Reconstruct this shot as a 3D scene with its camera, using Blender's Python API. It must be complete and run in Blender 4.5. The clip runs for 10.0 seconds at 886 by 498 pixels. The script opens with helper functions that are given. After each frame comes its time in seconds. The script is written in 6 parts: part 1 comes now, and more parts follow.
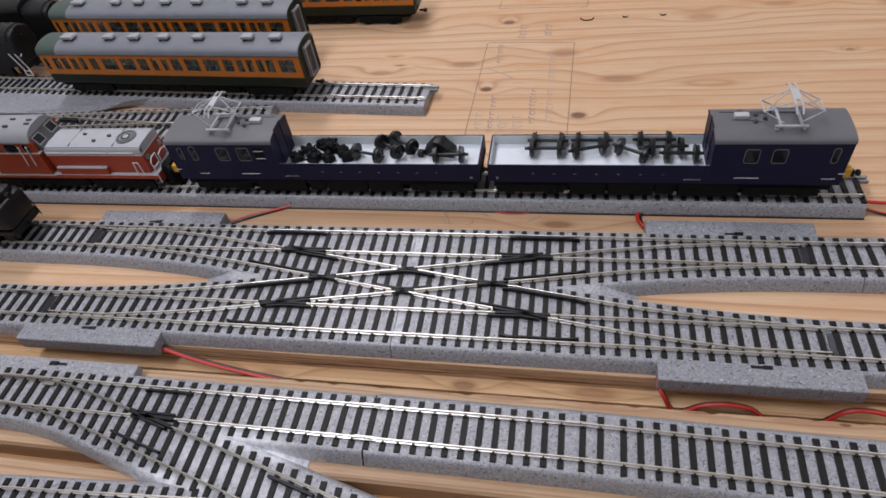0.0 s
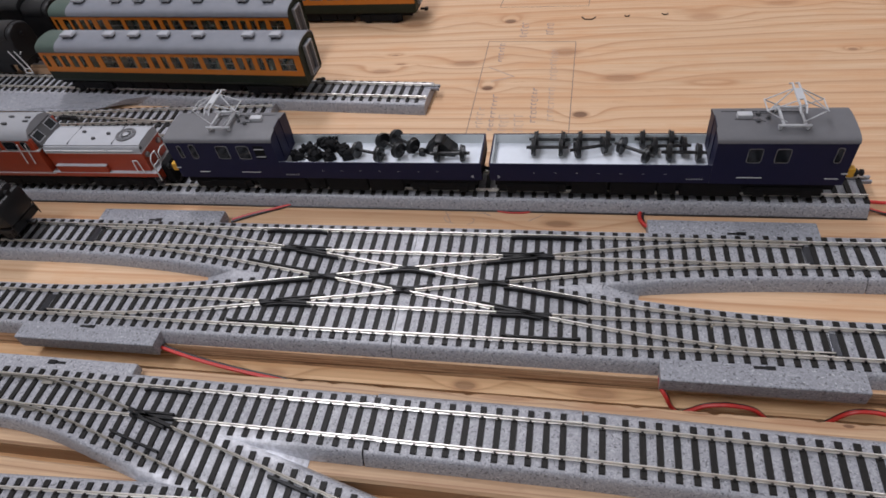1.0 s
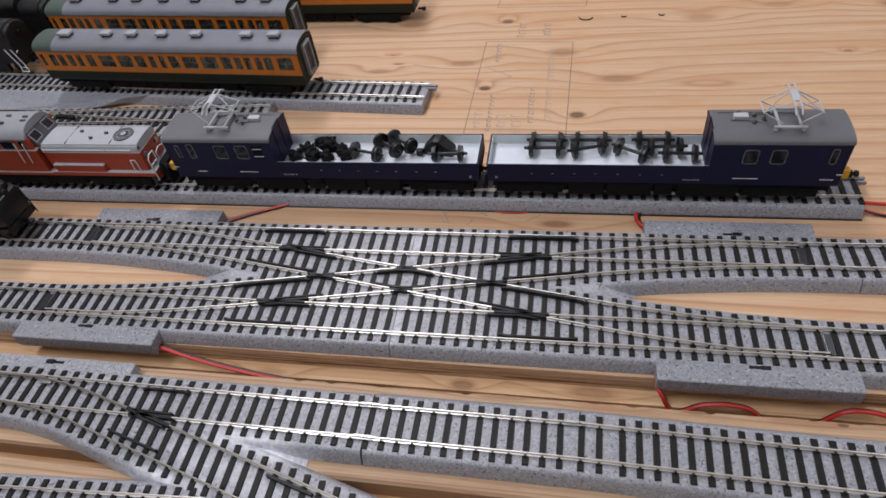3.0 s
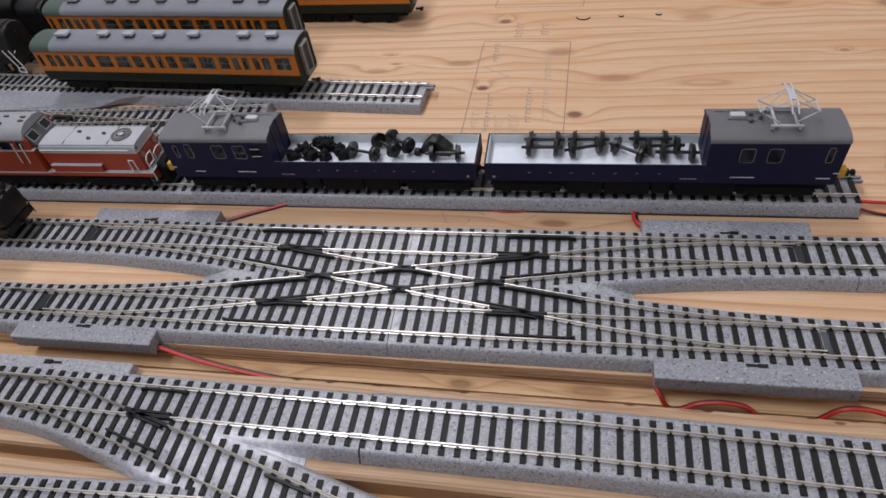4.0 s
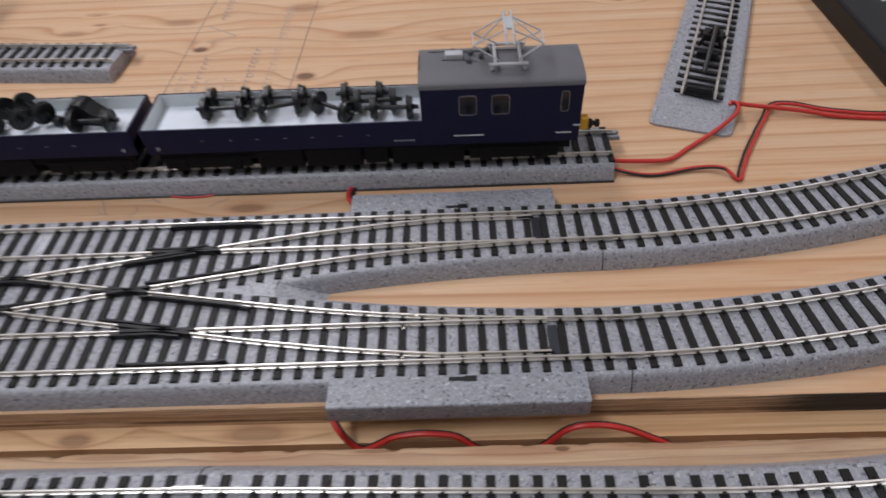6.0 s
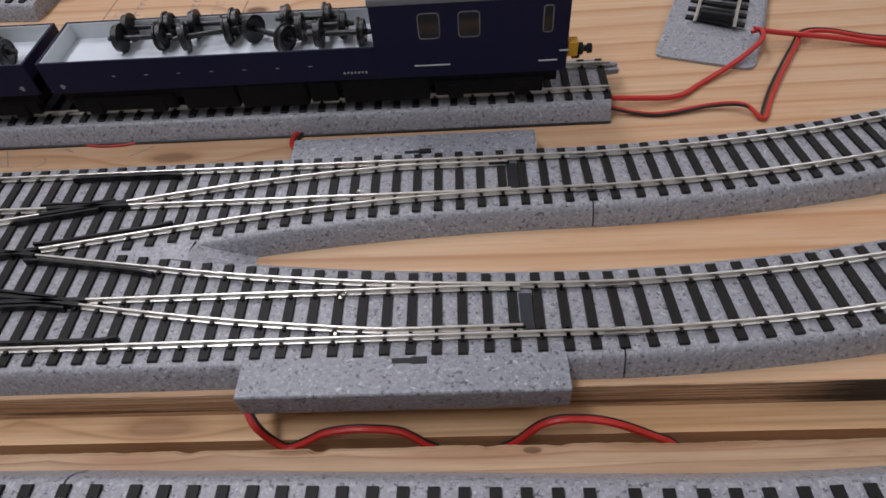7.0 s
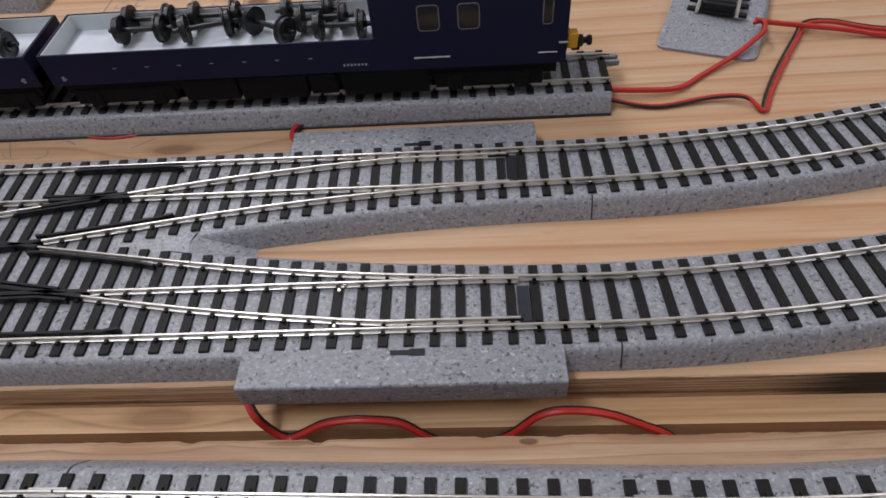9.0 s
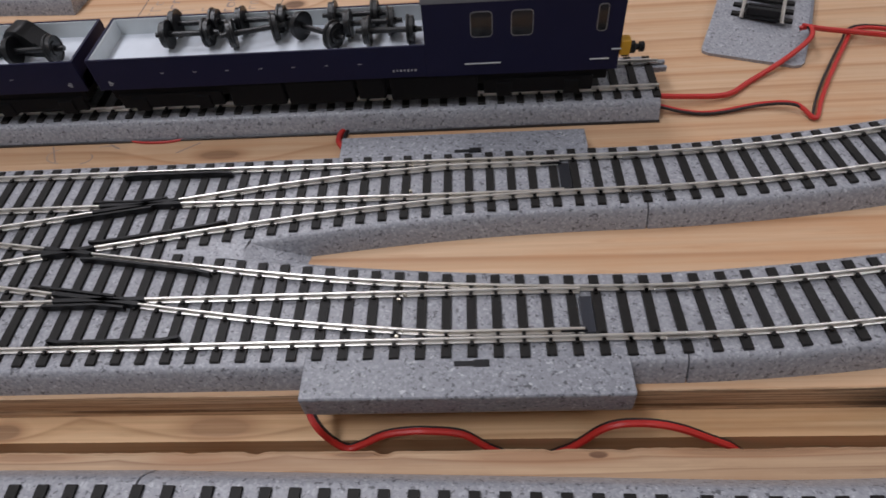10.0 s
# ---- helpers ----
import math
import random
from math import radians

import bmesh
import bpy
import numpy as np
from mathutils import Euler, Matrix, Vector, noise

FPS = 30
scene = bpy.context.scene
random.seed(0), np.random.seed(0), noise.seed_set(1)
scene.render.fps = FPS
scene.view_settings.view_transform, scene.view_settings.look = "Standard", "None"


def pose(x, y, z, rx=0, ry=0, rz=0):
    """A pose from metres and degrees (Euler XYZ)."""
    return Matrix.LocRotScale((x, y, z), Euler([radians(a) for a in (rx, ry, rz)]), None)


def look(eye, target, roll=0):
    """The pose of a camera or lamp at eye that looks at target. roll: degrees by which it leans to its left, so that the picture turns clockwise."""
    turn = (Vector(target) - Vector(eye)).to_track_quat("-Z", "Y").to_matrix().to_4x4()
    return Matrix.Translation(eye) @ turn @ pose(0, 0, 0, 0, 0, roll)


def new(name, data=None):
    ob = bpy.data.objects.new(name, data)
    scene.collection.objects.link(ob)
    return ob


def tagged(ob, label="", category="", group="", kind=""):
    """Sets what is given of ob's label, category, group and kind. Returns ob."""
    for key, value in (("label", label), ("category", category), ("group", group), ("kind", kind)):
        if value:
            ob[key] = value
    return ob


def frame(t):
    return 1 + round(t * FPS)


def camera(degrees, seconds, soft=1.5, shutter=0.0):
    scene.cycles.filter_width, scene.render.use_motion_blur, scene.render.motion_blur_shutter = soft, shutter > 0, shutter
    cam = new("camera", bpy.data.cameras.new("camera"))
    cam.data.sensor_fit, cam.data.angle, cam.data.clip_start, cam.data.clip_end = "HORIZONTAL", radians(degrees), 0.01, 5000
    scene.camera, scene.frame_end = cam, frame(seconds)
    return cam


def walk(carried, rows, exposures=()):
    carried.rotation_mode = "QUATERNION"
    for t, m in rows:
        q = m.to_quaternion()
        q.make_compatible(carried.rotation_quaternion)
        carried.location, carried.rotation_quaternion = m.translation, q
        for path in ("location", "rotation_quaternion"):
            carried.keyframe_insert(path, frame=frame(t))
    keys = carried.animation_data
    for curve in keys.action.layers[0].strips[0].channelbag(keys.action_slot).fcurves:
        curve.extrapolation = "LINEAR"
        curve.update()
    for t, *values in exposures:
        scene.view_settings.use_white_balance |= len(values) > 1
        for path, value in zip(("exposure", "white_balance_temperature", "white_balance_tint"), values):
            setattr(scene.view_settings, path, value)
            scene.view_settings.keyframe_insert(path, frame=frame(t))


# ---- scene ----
# ---- camera and its walk ----
cam = camera(70.0, 10.0, soft=1.65, shutter=0.25)
PATH = [
    (0, (0.18999, 0.14501, 0.28999), (-0.00590, 0.80131, -0.43863), -10.448),
    (0.5, (0.18927, 0.14536, 0.28968), (-0.00709, 0.80243, -0.43812), -10.384),
    (1, (0.18870, 0.14570, 0.28834), (-0.00634, 0.80224, -0.44030), -10.226),
    (1.5, (0.18820, 0.14572, 0.28821), (-0.00560, 0.80094, -0.44195), -10.144),
    (2, (0.18865, 0.14517, 0.28882), (-0.00505, 0.80074, -0.44106), -10.142),
    (2.5, (0.18799, 0.14538, 0.29012), (-0.00347, 0.80073, -0.44053), -9.972),
    (4, (0.18870, 0.14447, 0.28983), (0.00154, 0.80130, -0.44061), -9.817),
    (4.5, (0.18903, 0.14422, 0.29010), (0.00254, 0.80104, -0.44052), -9.817),
    (5, (0.19134, 0.14669, 0.28183), (0.00481, 0.80096, -0.45107), -10.092),
    (5.5, (0.22377, 0.16986, 0.25269), (0.08439, 0.83571, -0.48026), -7.830),
    (6, (0.28374, 0.20830, 0.20627), (0.25661, 0.88743, -0.52725), -3.468),
    (6.2, (0.29268, 0.22094, 0.18599), (0.27583, 0.89611, -0.55147), -2.731),
    (7.3, (0.30371, 0.23585, 0.16328), (0.24471, 0.88373, -0.59618), -5.907),
    (7.5, (0.30475, 0.23591, 0.16381), (0.24469, 0.88389, -0.59547), -5.914),
    (8, (0.30612, 0.23545, 0.16326), (0.24822, 0.88012, -0.59900), -5.962),
    (8.5, (0.30433, 0.23618, 0.16482), (0.24699, 0.87629, -0.60131), -5.757),
    (9, (0.30443, 0.23559, 0.16502), (0.24817, 0.87422, -0.60243), -5.718),
    (9.5, (0.30138, 0.23635, 0.16676), (0.24977, 0.87268, -0.60293), -5.312),
    (10, (0.28670, 0.23881, 0.16735), (0.22692, 0.87510, -0.60178), -5.705),
]

walk(cam, [(t, look(eye, target, roll)) for t, eye, target, roll in PATH],
     [(0.0, 0.03), (5.2, 0.03), (7.0, -0.18), (10.0, -0.18)])

CM = 0.01  # the model railway is laid out in centimetres

# ---- light and exposure ----
scene.view_settings.exposure = 0.0
world = bpy.data.worlds.new("room_air")
world.use_nodes = True
world.node_tree.nodes["Background"].inputs[0].default_value = (0.9, 0.95, 1.0, 1)
world.node_tree.nodes["Background"].inputs[1].default_value = 0.05
scene.world = world


def area_lamp(name, x, y, z, sx, sy, watts, colour):
    lamp = bpy.data.lights.new(name, "AREA")
    lamp.shape, lamp.size, lamp.size_y, lamp.energy, lamp.color = "RECTANGLE", sx * CM, sy * CM, watts, colour
    ob = new(name, lamp)
    ob.matrix_world = pose(x * CM, y * CM, z * CM)
    return ob


# four flat ceiling lamps in two rows; the front two are assumed fill
LAMP_X, LAMP_Y = 42, 104
LAMPS = [(-45, 152, 22.0, (0.92, 0.905, 0.98)), (-45, 6, 18.0, (0.89, 0.905, 0.99)), (157, 165, 6.8, (0.91, 0.905, 0.99)), (157, 6, 6.0, (0.89, 0.905, 0.99))]
for lx, ly, watts, tint in LAMPS:
    area_lamp("ceiling_panel_light", lx, ly, 176, LAMP_X, LAMP_Y, watts, tint)


# ---- materials ----
def material(name):
    m = bpy.data.materials.new(name)
    m.use_nodes = True
    nt = m.node_tree
    return m, nt, nt.nodes["Principled BSDF"]


def node(nt, kind, **values):
    n = nt.nodes.new(kind)
    for key, value in values.items():
        n.inputs[key].default_value = value
    return n


def ramp(nt, fac, stops):
    r = nt.nodes.new("ShaderNodeValToRGB")
    while len(r.color_ramp.elements) < len(stops):
        r.color_ramp.elements.new(0.5)
    for e, (at, c) in zip(r.color_ramp.elements, stops):
        e.position, e.color = at, (*c, 1)
    nt.links.new(fac, r.inputs[0])
    return r.outputs[0]


def mix(nt, fac, a, b, blend="MIX"):
    m = nt.nodes.new("ShaderNodeMix")
    m.data_type, m.blend_type = "RGBA", blend
    for slot, v in ((0, fac), (6, a), (7, b)):
        if isinstance(v, (int, float)):
            m.inputs[slot].default_value = v
        elif isinstance(v, tuple):
            m.inputs[slot].default_value = (*v, 1)
        else:
            nt.links.new(v, m.inputs[slot])
    return m.outputs[2]


def math_node(nt, op, a, b=0.0):
    m = nt.nodes.new("ShaderNodeMath")
    m.operation = op
    for slot, v in ((0, a), (1, b)):
        if isinstance(v, (int, float)):
            m.inputs[slot].default_value = v
        else:
            nt.links.new(v, m.inputs[slot])
    return m.outputs[0]


def coords(nt, scale=(1, 1, 1), rot=0.0):
    c, m = nt.nodes.new("ShaderNodeTexCoord"), nt.nodes.new("ShaderNodeMapping")
    m.inputs["Scale"].default_value = [s / CM for s in scale]
    m.inputs["Rotation"].default_value[2] = radians(rot)
    nt.links.new(c.outputs["Object"], m.inputs[0])
    return m.outputs[0]


def noise_tex(nt, vec, scale, detail=4.0, rough=0.55):
    n = node(nt, "ShaderNodeTexNoise", Scale=scale, Detail=detail, Roughness=rough)
    nt.links.new(vec, n.inputs["Vector"])
    return n.outputs["Fac"]


def bump(nt, bsdf, height, strength, distance):
    b = node(nt, "ShaderNodeBump", Strength=strength, Distance=distance * CM)
    nt.links.new(height, b.inputs["Height"])
    nt.links.new(b.outputs[0], bsdf.inputs["Normal"])


def painted(name, colour, rough=0.45, wear=0.25, dust=(0.35, 0.33, 0.3), grain=30.0, metallic=0.0, spec=0.5):
    """Paint or plastic with faint mottling and a little dust."""
    m, nt, b = material(name)
    v = coords(nt)
    dark = tuple(c * 0.82 for c in colour)
    base = mix(nt, noise_tex(nt, v, 1.3, 3), dark, colour)
    specks = ramp(nt, noise_tex(nt, v, 7.0, 6, 0.7), [(0.55, (0, 0, 0)), (0.8, (1, 1, 1))])
    base = mix(nt, math_node(nt, "MULTIPLY", specks, wear * 0.25), base, dust)
    nt.links.new(base, b.inputs["Base Color"])
    b.inputs["Roughness"].default_value, b.inputs["Metallic"].default_value = rough, metallic
    b.inputs["Specular IOR Level"].default_value = spec
    bump(nt, b, noise_tex(nt, v, grain, 3), 0.12, 0.02)
    return m


def ballast_material(name, light, dark, stains=()):
    """Moulded ballast; stains are pale smears: x, y, half length, half width, turn, strength."""
    m, nt, b = material(name)
    v = coords(nt)
    grain = node(nt, "ShaderNodeTexVoronoi", Scale=13.0)
    nt.links.new(v, grain.inputs["Vector"])
    sep = nt.nodes.new("ShaderNodeSeparateColor")
    nt.links.new(grain.outputs["Color"], sep.inputs[0])
    mid = tuple((a + c) / 2 for a, c in zip(light, dark))
    col = ramp(nt, sep.outputs[0], [(0.0, dark), (0.22, mid), (0.6, mid), (0.85, light), (1.0, tuple(min(1, c * 1.4) for c in light))])
    col = mix(nt, 0.15, col, mid)
    fine = noise_tex(nt, v, 9.0, 5, 0.7)
    col = mix(nt, 0.55, col, ramp(nt, fine, [(0.30, dark), (0.5, mid), (0.72, light)]))
    spots = ramp(nt, noise_tex(nt, v, 6.8, 3, 0.6), [(0.595, (0, 0, 0)), (0.64, (1, 1, 1))])
    col = mix(nt, math_node(nt, "MULTIPLY", spots, 0.88), col, tuple(c * 0.32 for c in dark))
    # white glints on the grains, painted into the colour
    glints = ramp(nt, noise_tex(nt, v, 6.3, 2, 0.5), [(0.66, (0, 0, 0)), (0.70, (1, 1, 1))])
    col = mix(nt, math_node(nt, "MULTIPLY", glints, 0.5), col, (0.72, 0.73, 0.76))
    patch = noise_tex(nt, v, 0.35, 3)
    col = mix(nt, math_node(nt, "MULTIPLY", patch, 0.25), col, mid)
    smear = None
    for x, y, a, w, turn, strength in stains:
        g = node(nt, "ShaderNodeMapping")
        g.vector_type = "TEXTURE"
        g.inputs["Location"].default_value = (x, y, 0)
        g.inputs["Rotation"].default_value = (0, 0, radians(turn))
        g.inputs["Scale"].default_value = (a, w, 1e6)
        nt.links.new(v, g.inputs[0])
        d = nt.nodes.new("ShaderNodeVectorMath")
        d.operation = "LENGTH"
        nt.links.new(g.outputs[0], d.inputs[0])
        r = node(nt, "ShaderNodeMapRange")
        r.inputs["From Min"].default_value, r.inputs["From Max"].default_value = 1.25, 0.45
        r.inputs["To Min"].default_value, r.inputs["To Max"].default_value = 0.0, strength
        nt.links.new(math_node(nt, "ADD", d.outputs["Value"], math_node(nt, "MULTIPLY", math_node(nt, "ADD", noise_tex(nt, v, 0.9, 4, 0.6), -0.5), 1.6)), r.inputs["Value"])
        smear = r.outputs[0] if smear is None else math_node(nt, "MAXIMUM", smear, r.outputs[0])
    if smear is not None:
        blot = ramp(nt, noise_tex(nt, v, 2.2, 5, 0.65), [(0.36, (0.35, 0.35, 0.35)), (0.6, (1, 1, 1))])
        col = mix(nt, math_node(nt, "MULTIPLY", smear, blot), col, (0.74, 0.75, 0.80))
    nt.links.new(col, b.inputs["Base Color"])
    b.inputs["Roughness"].default_value = 0.38
    b.inputs["Specular IOR Level"].default_value = 0.6
    bump(nt, b, fine, 0.35, 0.04)
    return m


# knots of the big board: x, y, half length, half width, darkness
KNOTS = [(12.95, 68.8, 0.7, 0.45, 0.9), (19.34, 54.5, 0.75, 0.5, 0.9), (12.0, 58.15, 0.6, 0.4, 0.95), (9.7, 61.9, 1.6, 0.6, 0.6),
         (22.4, 59.3, 1.9, 0.7, 0.6), (18.0, 63.3, 1.5, 0.8, 0.6), (2.5, 60.9, 1.3, 0.45, 0.6), (4.0, 68.8, 1.3, 0.7, 0.6),
         (3.2, 63.5, 0.5, 0.15, 0.7), (4.0, 62.0, 0.6, 0.17, 0.7), (29.6, 68.4, 1.6, 0.7, 0.5), (39.7, 62.65, 0.5, 0.25, 0.7),
         (36.0, 70.3, 1.5, 0.6, 0.5), (18.2, 43.0, 1.3, 0.4, 0.7), (29.1, 58.2, 1.8, 0.35, 0.3), (45.2, 69.8, 1.8, 0.8, 0.7)]


def pine_material(name, pale, ring, knots=(), across=1.0, rings=1.0, seed=0.0):
    """Softwood veneer with its grain along x, wavy growth rings and knots."""
    m, nt, b = material(name)
    v = coords(nt)
    shift = node(nt, "ShaderNodeVectorMath")
    shift.operation = "ADD"
    shift.inputs[1].default_value = (seed, seed * 1.7, 0)
    nt.links.new(v, shift.inputs[0])
    sep = nt.nodes.new("ShaderNodeSeparateXYZ")
    nt.links.new(shift.outputs[0], sep.inputs[0])
    longer = node(nt, "ShaderNodeMapping")
    longer.inputs["Scale"].default_value = (0.0105, 0.058, 0.058)
    nt.links.new(shift.outputs[0], longer.inputs[0])
    sway = noise_tex(nt, longer.outputs[0], 1.0, 2, 0.45)
    height = math_node(nt, "ADD", math_node(nt, "MULTIPLY", sep.outputs["Y"], 0.75 * across), math_node(nt, "MULTIPLY", sway, 4.4))
    mask = None
    spot = None
    for x, y, a, w, dark in knots:
        g = node(nt, "ShaderNodeMapping")
        g.inputs["Location"].default_value = (-x / a, -y / w, 0)
        g.inputs["Scale"].default_value = (1 / a, 1 / w, 0)
        nt.links.new(v, g.inputs[0])
        d = nt.nodes.new("ShaderNodeVectorMath")
        d.operation = "LENGTH"
        nt.links.new(g.outputs[0], d.inputs[0])
        soft = math_node(nt, "POWER", 2.718, math_node(nt, "MULTIPLY", math_node(nt, "POWER", math_node(nt, "MULTIPLY", d.outputs["Value"], 0.42), 2.0), -1.0))
        core = node(nt, "ShaderNodeMapRange")
        core.inputs["From Min"].default_value, core.inputs["From Max"].default_value = 1.15, 0.55
        core.inputs["To Min"].default_value, core.inputs["To Max"].default_value = 0.0, dark
        nt.links.new(d.outputs["Value"], core.inputs["Value"])
        mask = soft if mask is None else math_node(nt, "MAXIMUM", mask, soft)
        spot = core.outputs[0] if spot is None else math_node(nt, "MAXIMUM", spot, core.outputs[0])
    if mask is not None:
        height = math_node(nt, "ADD", height, math_node(nt, "MULTIPLY", mask, 1.15))
    wave = math_node(nt, "FRACT", math_node(nt, "MULTIPLY", height, rings))
    line = ramp(nt, wave, [(0.0, (0.08, 0.08, 0.08)), (0.5, (0.10, 0.10, 0.10)), (0.78, (0.42, 0.42, 0.42)), (0.91, (1, 1, 1)), (1.0, (0.08, 0.08, 0.08))])
    fibre = node(nt, "ShaderNodeMapping")
    fibre.inputs["Scale"].default_value = (0.12, 6.0, 6.0)
    nt.links.new(shift.outputs[0], fibre.inputs[0])
    streak = noise_tex(nt, fibre.outputs[0], 1.0, 5, 0.6)
    tone = noise_tex(nt, longer.outputs[0], 2.6, 3, 0.5)
    amount = math_node(nt, "MULTIPLY", line, math_node(nt, "ADD", math_node(nt, "MULTIPLY", tone, 2.2), -0.32))
    col = mix(nt, amount, pale, ring)
    # fibres at three widths, blotches and broad bands of darker wood
    def fibres(along, across, lo, hi, share, colour, detail=4):
        g = node(nt, "ShaderNodeMapping")
        g.inputs["Scale"].default_value = (along, across, across)
        nt.links.new(shift.outputs[0], g.inputs[0])
        f = ramp(nt, noise_tex(nt, g.outputs[0], 1.0, detail, 0.62), [(lo, (0, 0, 0)), (hi, (1, 1, 1))])
        return mix(nt, math_node(nt, "MULTIPLY", f, share), col, colour)
    orange = (ring[0] * 1.45, ring[1] * 1.35, ring[2] * 1.15)
    col = fibres(0.10, 5.0, 0.36, 0.66, 0.30, ring)
    col = fibres(0.05, 11.0, 0.50, 0.70, 0.26, ring)
    col = fibres(0.035, 1.7, 0.46, 0.66, 0.34, orange, 5)
    col = fibres(0.006, 0.22, 0.45, 0.65, 0.24, orange, 3)
    col = fibres(0.22, 0.45, 0.52, 0.75, 0.34, orange, 6)
    col = fibres(0.085, 0.95, 0.53, 0.66, 0.46, orange, 6)
    col = fibres(0.30, 2.2, 0.60, 0.72, 0.40, ring, 5)
    col = fibres(0.06, 2.6, 0.56, 0.74, 0.40, tuple(min(1.0, c * 1.18) for c in pale), 4)
    col = mix(nt, math_node(nt, "MULTIPLY", ramp(nt, tone, [(0.4, (0, 0, 0)), (0.7, (1, 1, 1))]), 0.25), col, tuple(min(1, c * 1.12) for c in pale))
    if spot is not None:
        rough_edge = math_node(nt, "MULTIPLY", spot, math_node(nt, "ADD", math_node(nt, "MULTIPLY", streak, 0.8), 0.5))
        col = mix(nt, rough_edge, col, ramp(nt, spot, [(0.0, (0.42, 0.22, 0.11)), (0.5, (0.33, 0.15, 0.07)), (0.75, (0.11, 0.045, 0.022))]))
    nt.links.new(col, b.inputs["Base Color"])
    b.inputs["Roughness"].default_value = 0.55
    b.inputs["Specular IOR Level"].default_value = 0.3
    bump(nt, b, streak, 0.15, 0.02)
    return m


def plain_metal(name, colour, rough, metallic=1.0):
    m, nt, b = material(name)
    v = coords(nt)
    b.inputs["Metallic"].default_value = metallic
    col = mix(nt, noise_tex(nt, v, 2.0, 4), colour, tuple(c * 0.85 for c in colour))
    nt.links.new(col, b.inputs["Base Color"])
    r = node(nt, "ShaderNodeMapRange")
    r.inputs["To Min"].default_value, r.inputs["To Max"].default_value = rough * 0.85, rough * 1.2
    nt.links.new(noise_tex(nt, v, 4.0, 3), r.inputs["Value"])
    nt.links.new(r.outputs[0], b.inputs["Roughness"])
    return m


def glass_material(name, tint, clear=0.35):
    m, nt, b = material(name)
    b.inputs["Base Color"].default_value = (*tint, 1)
    b.inputs["Roughness"].default_value = 0.08
    b.inputs["Transmission Weight"].default_value = clear
    b.inputs["IOR"].default_value = 1.45
    return m


def seat_material(name):
    m, nt, b = material(name)
    g = nt.nodes.new("ShaderNodeNewGeometry")
    col = ramp(nt, g.outputs["Random Per Island"], [(0.0, (0.12, 0.20, 0.28)), (0.3, (0.42, 0.24, 0.15)), (0.5, (0.20, 0.30, 0.22)), (0.75, (0.62, 0.56, 0.50)), (1.0, (0.45, 0.14, 0.12))])
    nt.links.new(col, b.inputs["Base Color"])
    b.inputs["Roughness"].default_value = 0.7
    return m


def plywood_edge_material(name):
    m, nt, b = material(name)
    v = coords(nt, (0.25, 1, 1))
    sep = nt.nodes.new("ShaderNodeSeparateXYZ")
    nt.links.new(coords(nt), sep.inputs[0])
    n1 = noise_tex(nt, v, 2.0, 6, 0.7)
    depth = math_node(nt, "ADD", math_node(nt, "MULTIPLY", sep.outputs["Z"], -0.8), math_node(nt, "MULTIPLY", math_node(nt, "ADD", n1, -0.5), 0.22))
    col = ramp(nt, depth, [(0.0, (0.62, 0.42, 0.26)), (0.3, (0.58, 0.39, 0.24)), (0.36, (0.45, 0.28, 0.17)), (0.62, (0.52, 0.34, 0.21)), (0.70, (0.14, 0.075, 0.04)), (0.80, (0.24, 0.14, 0.08)), (0.86, (0.66, 0.46, 0.30)), (1.0, (0.6, 0.42, 0.26))])
    hair = noise_tex(nt, coords(nt, (0.10, 1, 3.2)), 3.0, 6, 0.75)
    col = mix(nt, math_node(nt, "MULTIPLY", ramp(nt, hair, [(0.47, (0, 0, 0)), (0.62, (1, 1, 1))]), 0.75), col, (0.11, 0.06, 0.032))
    light_hair = noise_tex(nt, coords(nt, (0.07, 1, 4.1)), 2.3, 6, 0.7)
    col = mix(nt, math_node(nt, "MULTIPLY", ramp(nt, light_hair, [(0.50, (0, 0, 0)), (0.62, (1, 1, 1))]), 0.7), col, (0.78, 0.60, 0.42))
    col = mix(nt, math_node(nt, "MULTIPLY", ramp(nt, n1, [(0.5, (0, 0, 0)), (0.8, (1, 1, 1))]), 0.5), col, (0.58, 0.41, 0.26))
    # black marker stain towards one end
    reach = math_node(nt, "ADD", sep.outputs["X"], math_node(nt, "MULTIPLY", math_node(nt, "ADD", hair, -0.5), 7.0))
    ink = node(nt, "ShaderNodeMapRange")
    ink.inputs["From Min"].default_value, ink.inputs["From Max"].default_value = 38.2, 40.6
    ink.inputs["To Min"].default_value, ink.inputs["To Max"].default_value = 0.0, 0.93
    nt.links.new(reach, ink.inputs["Value"])
    col = mix(nt, ink.outputs[0], col, (0.012, 0.012, 0.014))
    nt.links.new(col, b.inputs["Base Color"])
    b.inputs["Roughness"].default_value = 0.8
    bump(nt, b, n1, 0.4, 0.05)
    return m


BALLAST = ballast_material("grey_ballast", (0.440, 0.444, 0.474), (0.148, 0.152, 0.175))
BOX_GREY = ballast_material("grey_motor_box_plastic", (0.365, 0.372, 0.405), (0.120, 0.126, 0.146))
CROSS_BED = ballast_material("grey_ballast_of_crossover", (0.440, 0.444, 0.474), (0.148, 0.152, 0.175),
                             [(e * 10.6, 0.0, 2.2, 0.6, 0, 0.16) for e in (-1, 1)] + [(0.3, 3.3, 0.5, 0.8, 0, 0.6), (0.25, 2.2, 0.35, 0.7, 0, 0.5), (0.25, -3.6, 0.4, 0.6, 0, 0.6), (0.2, -2.6, 0.3, 0.8, 0, 0.35)])
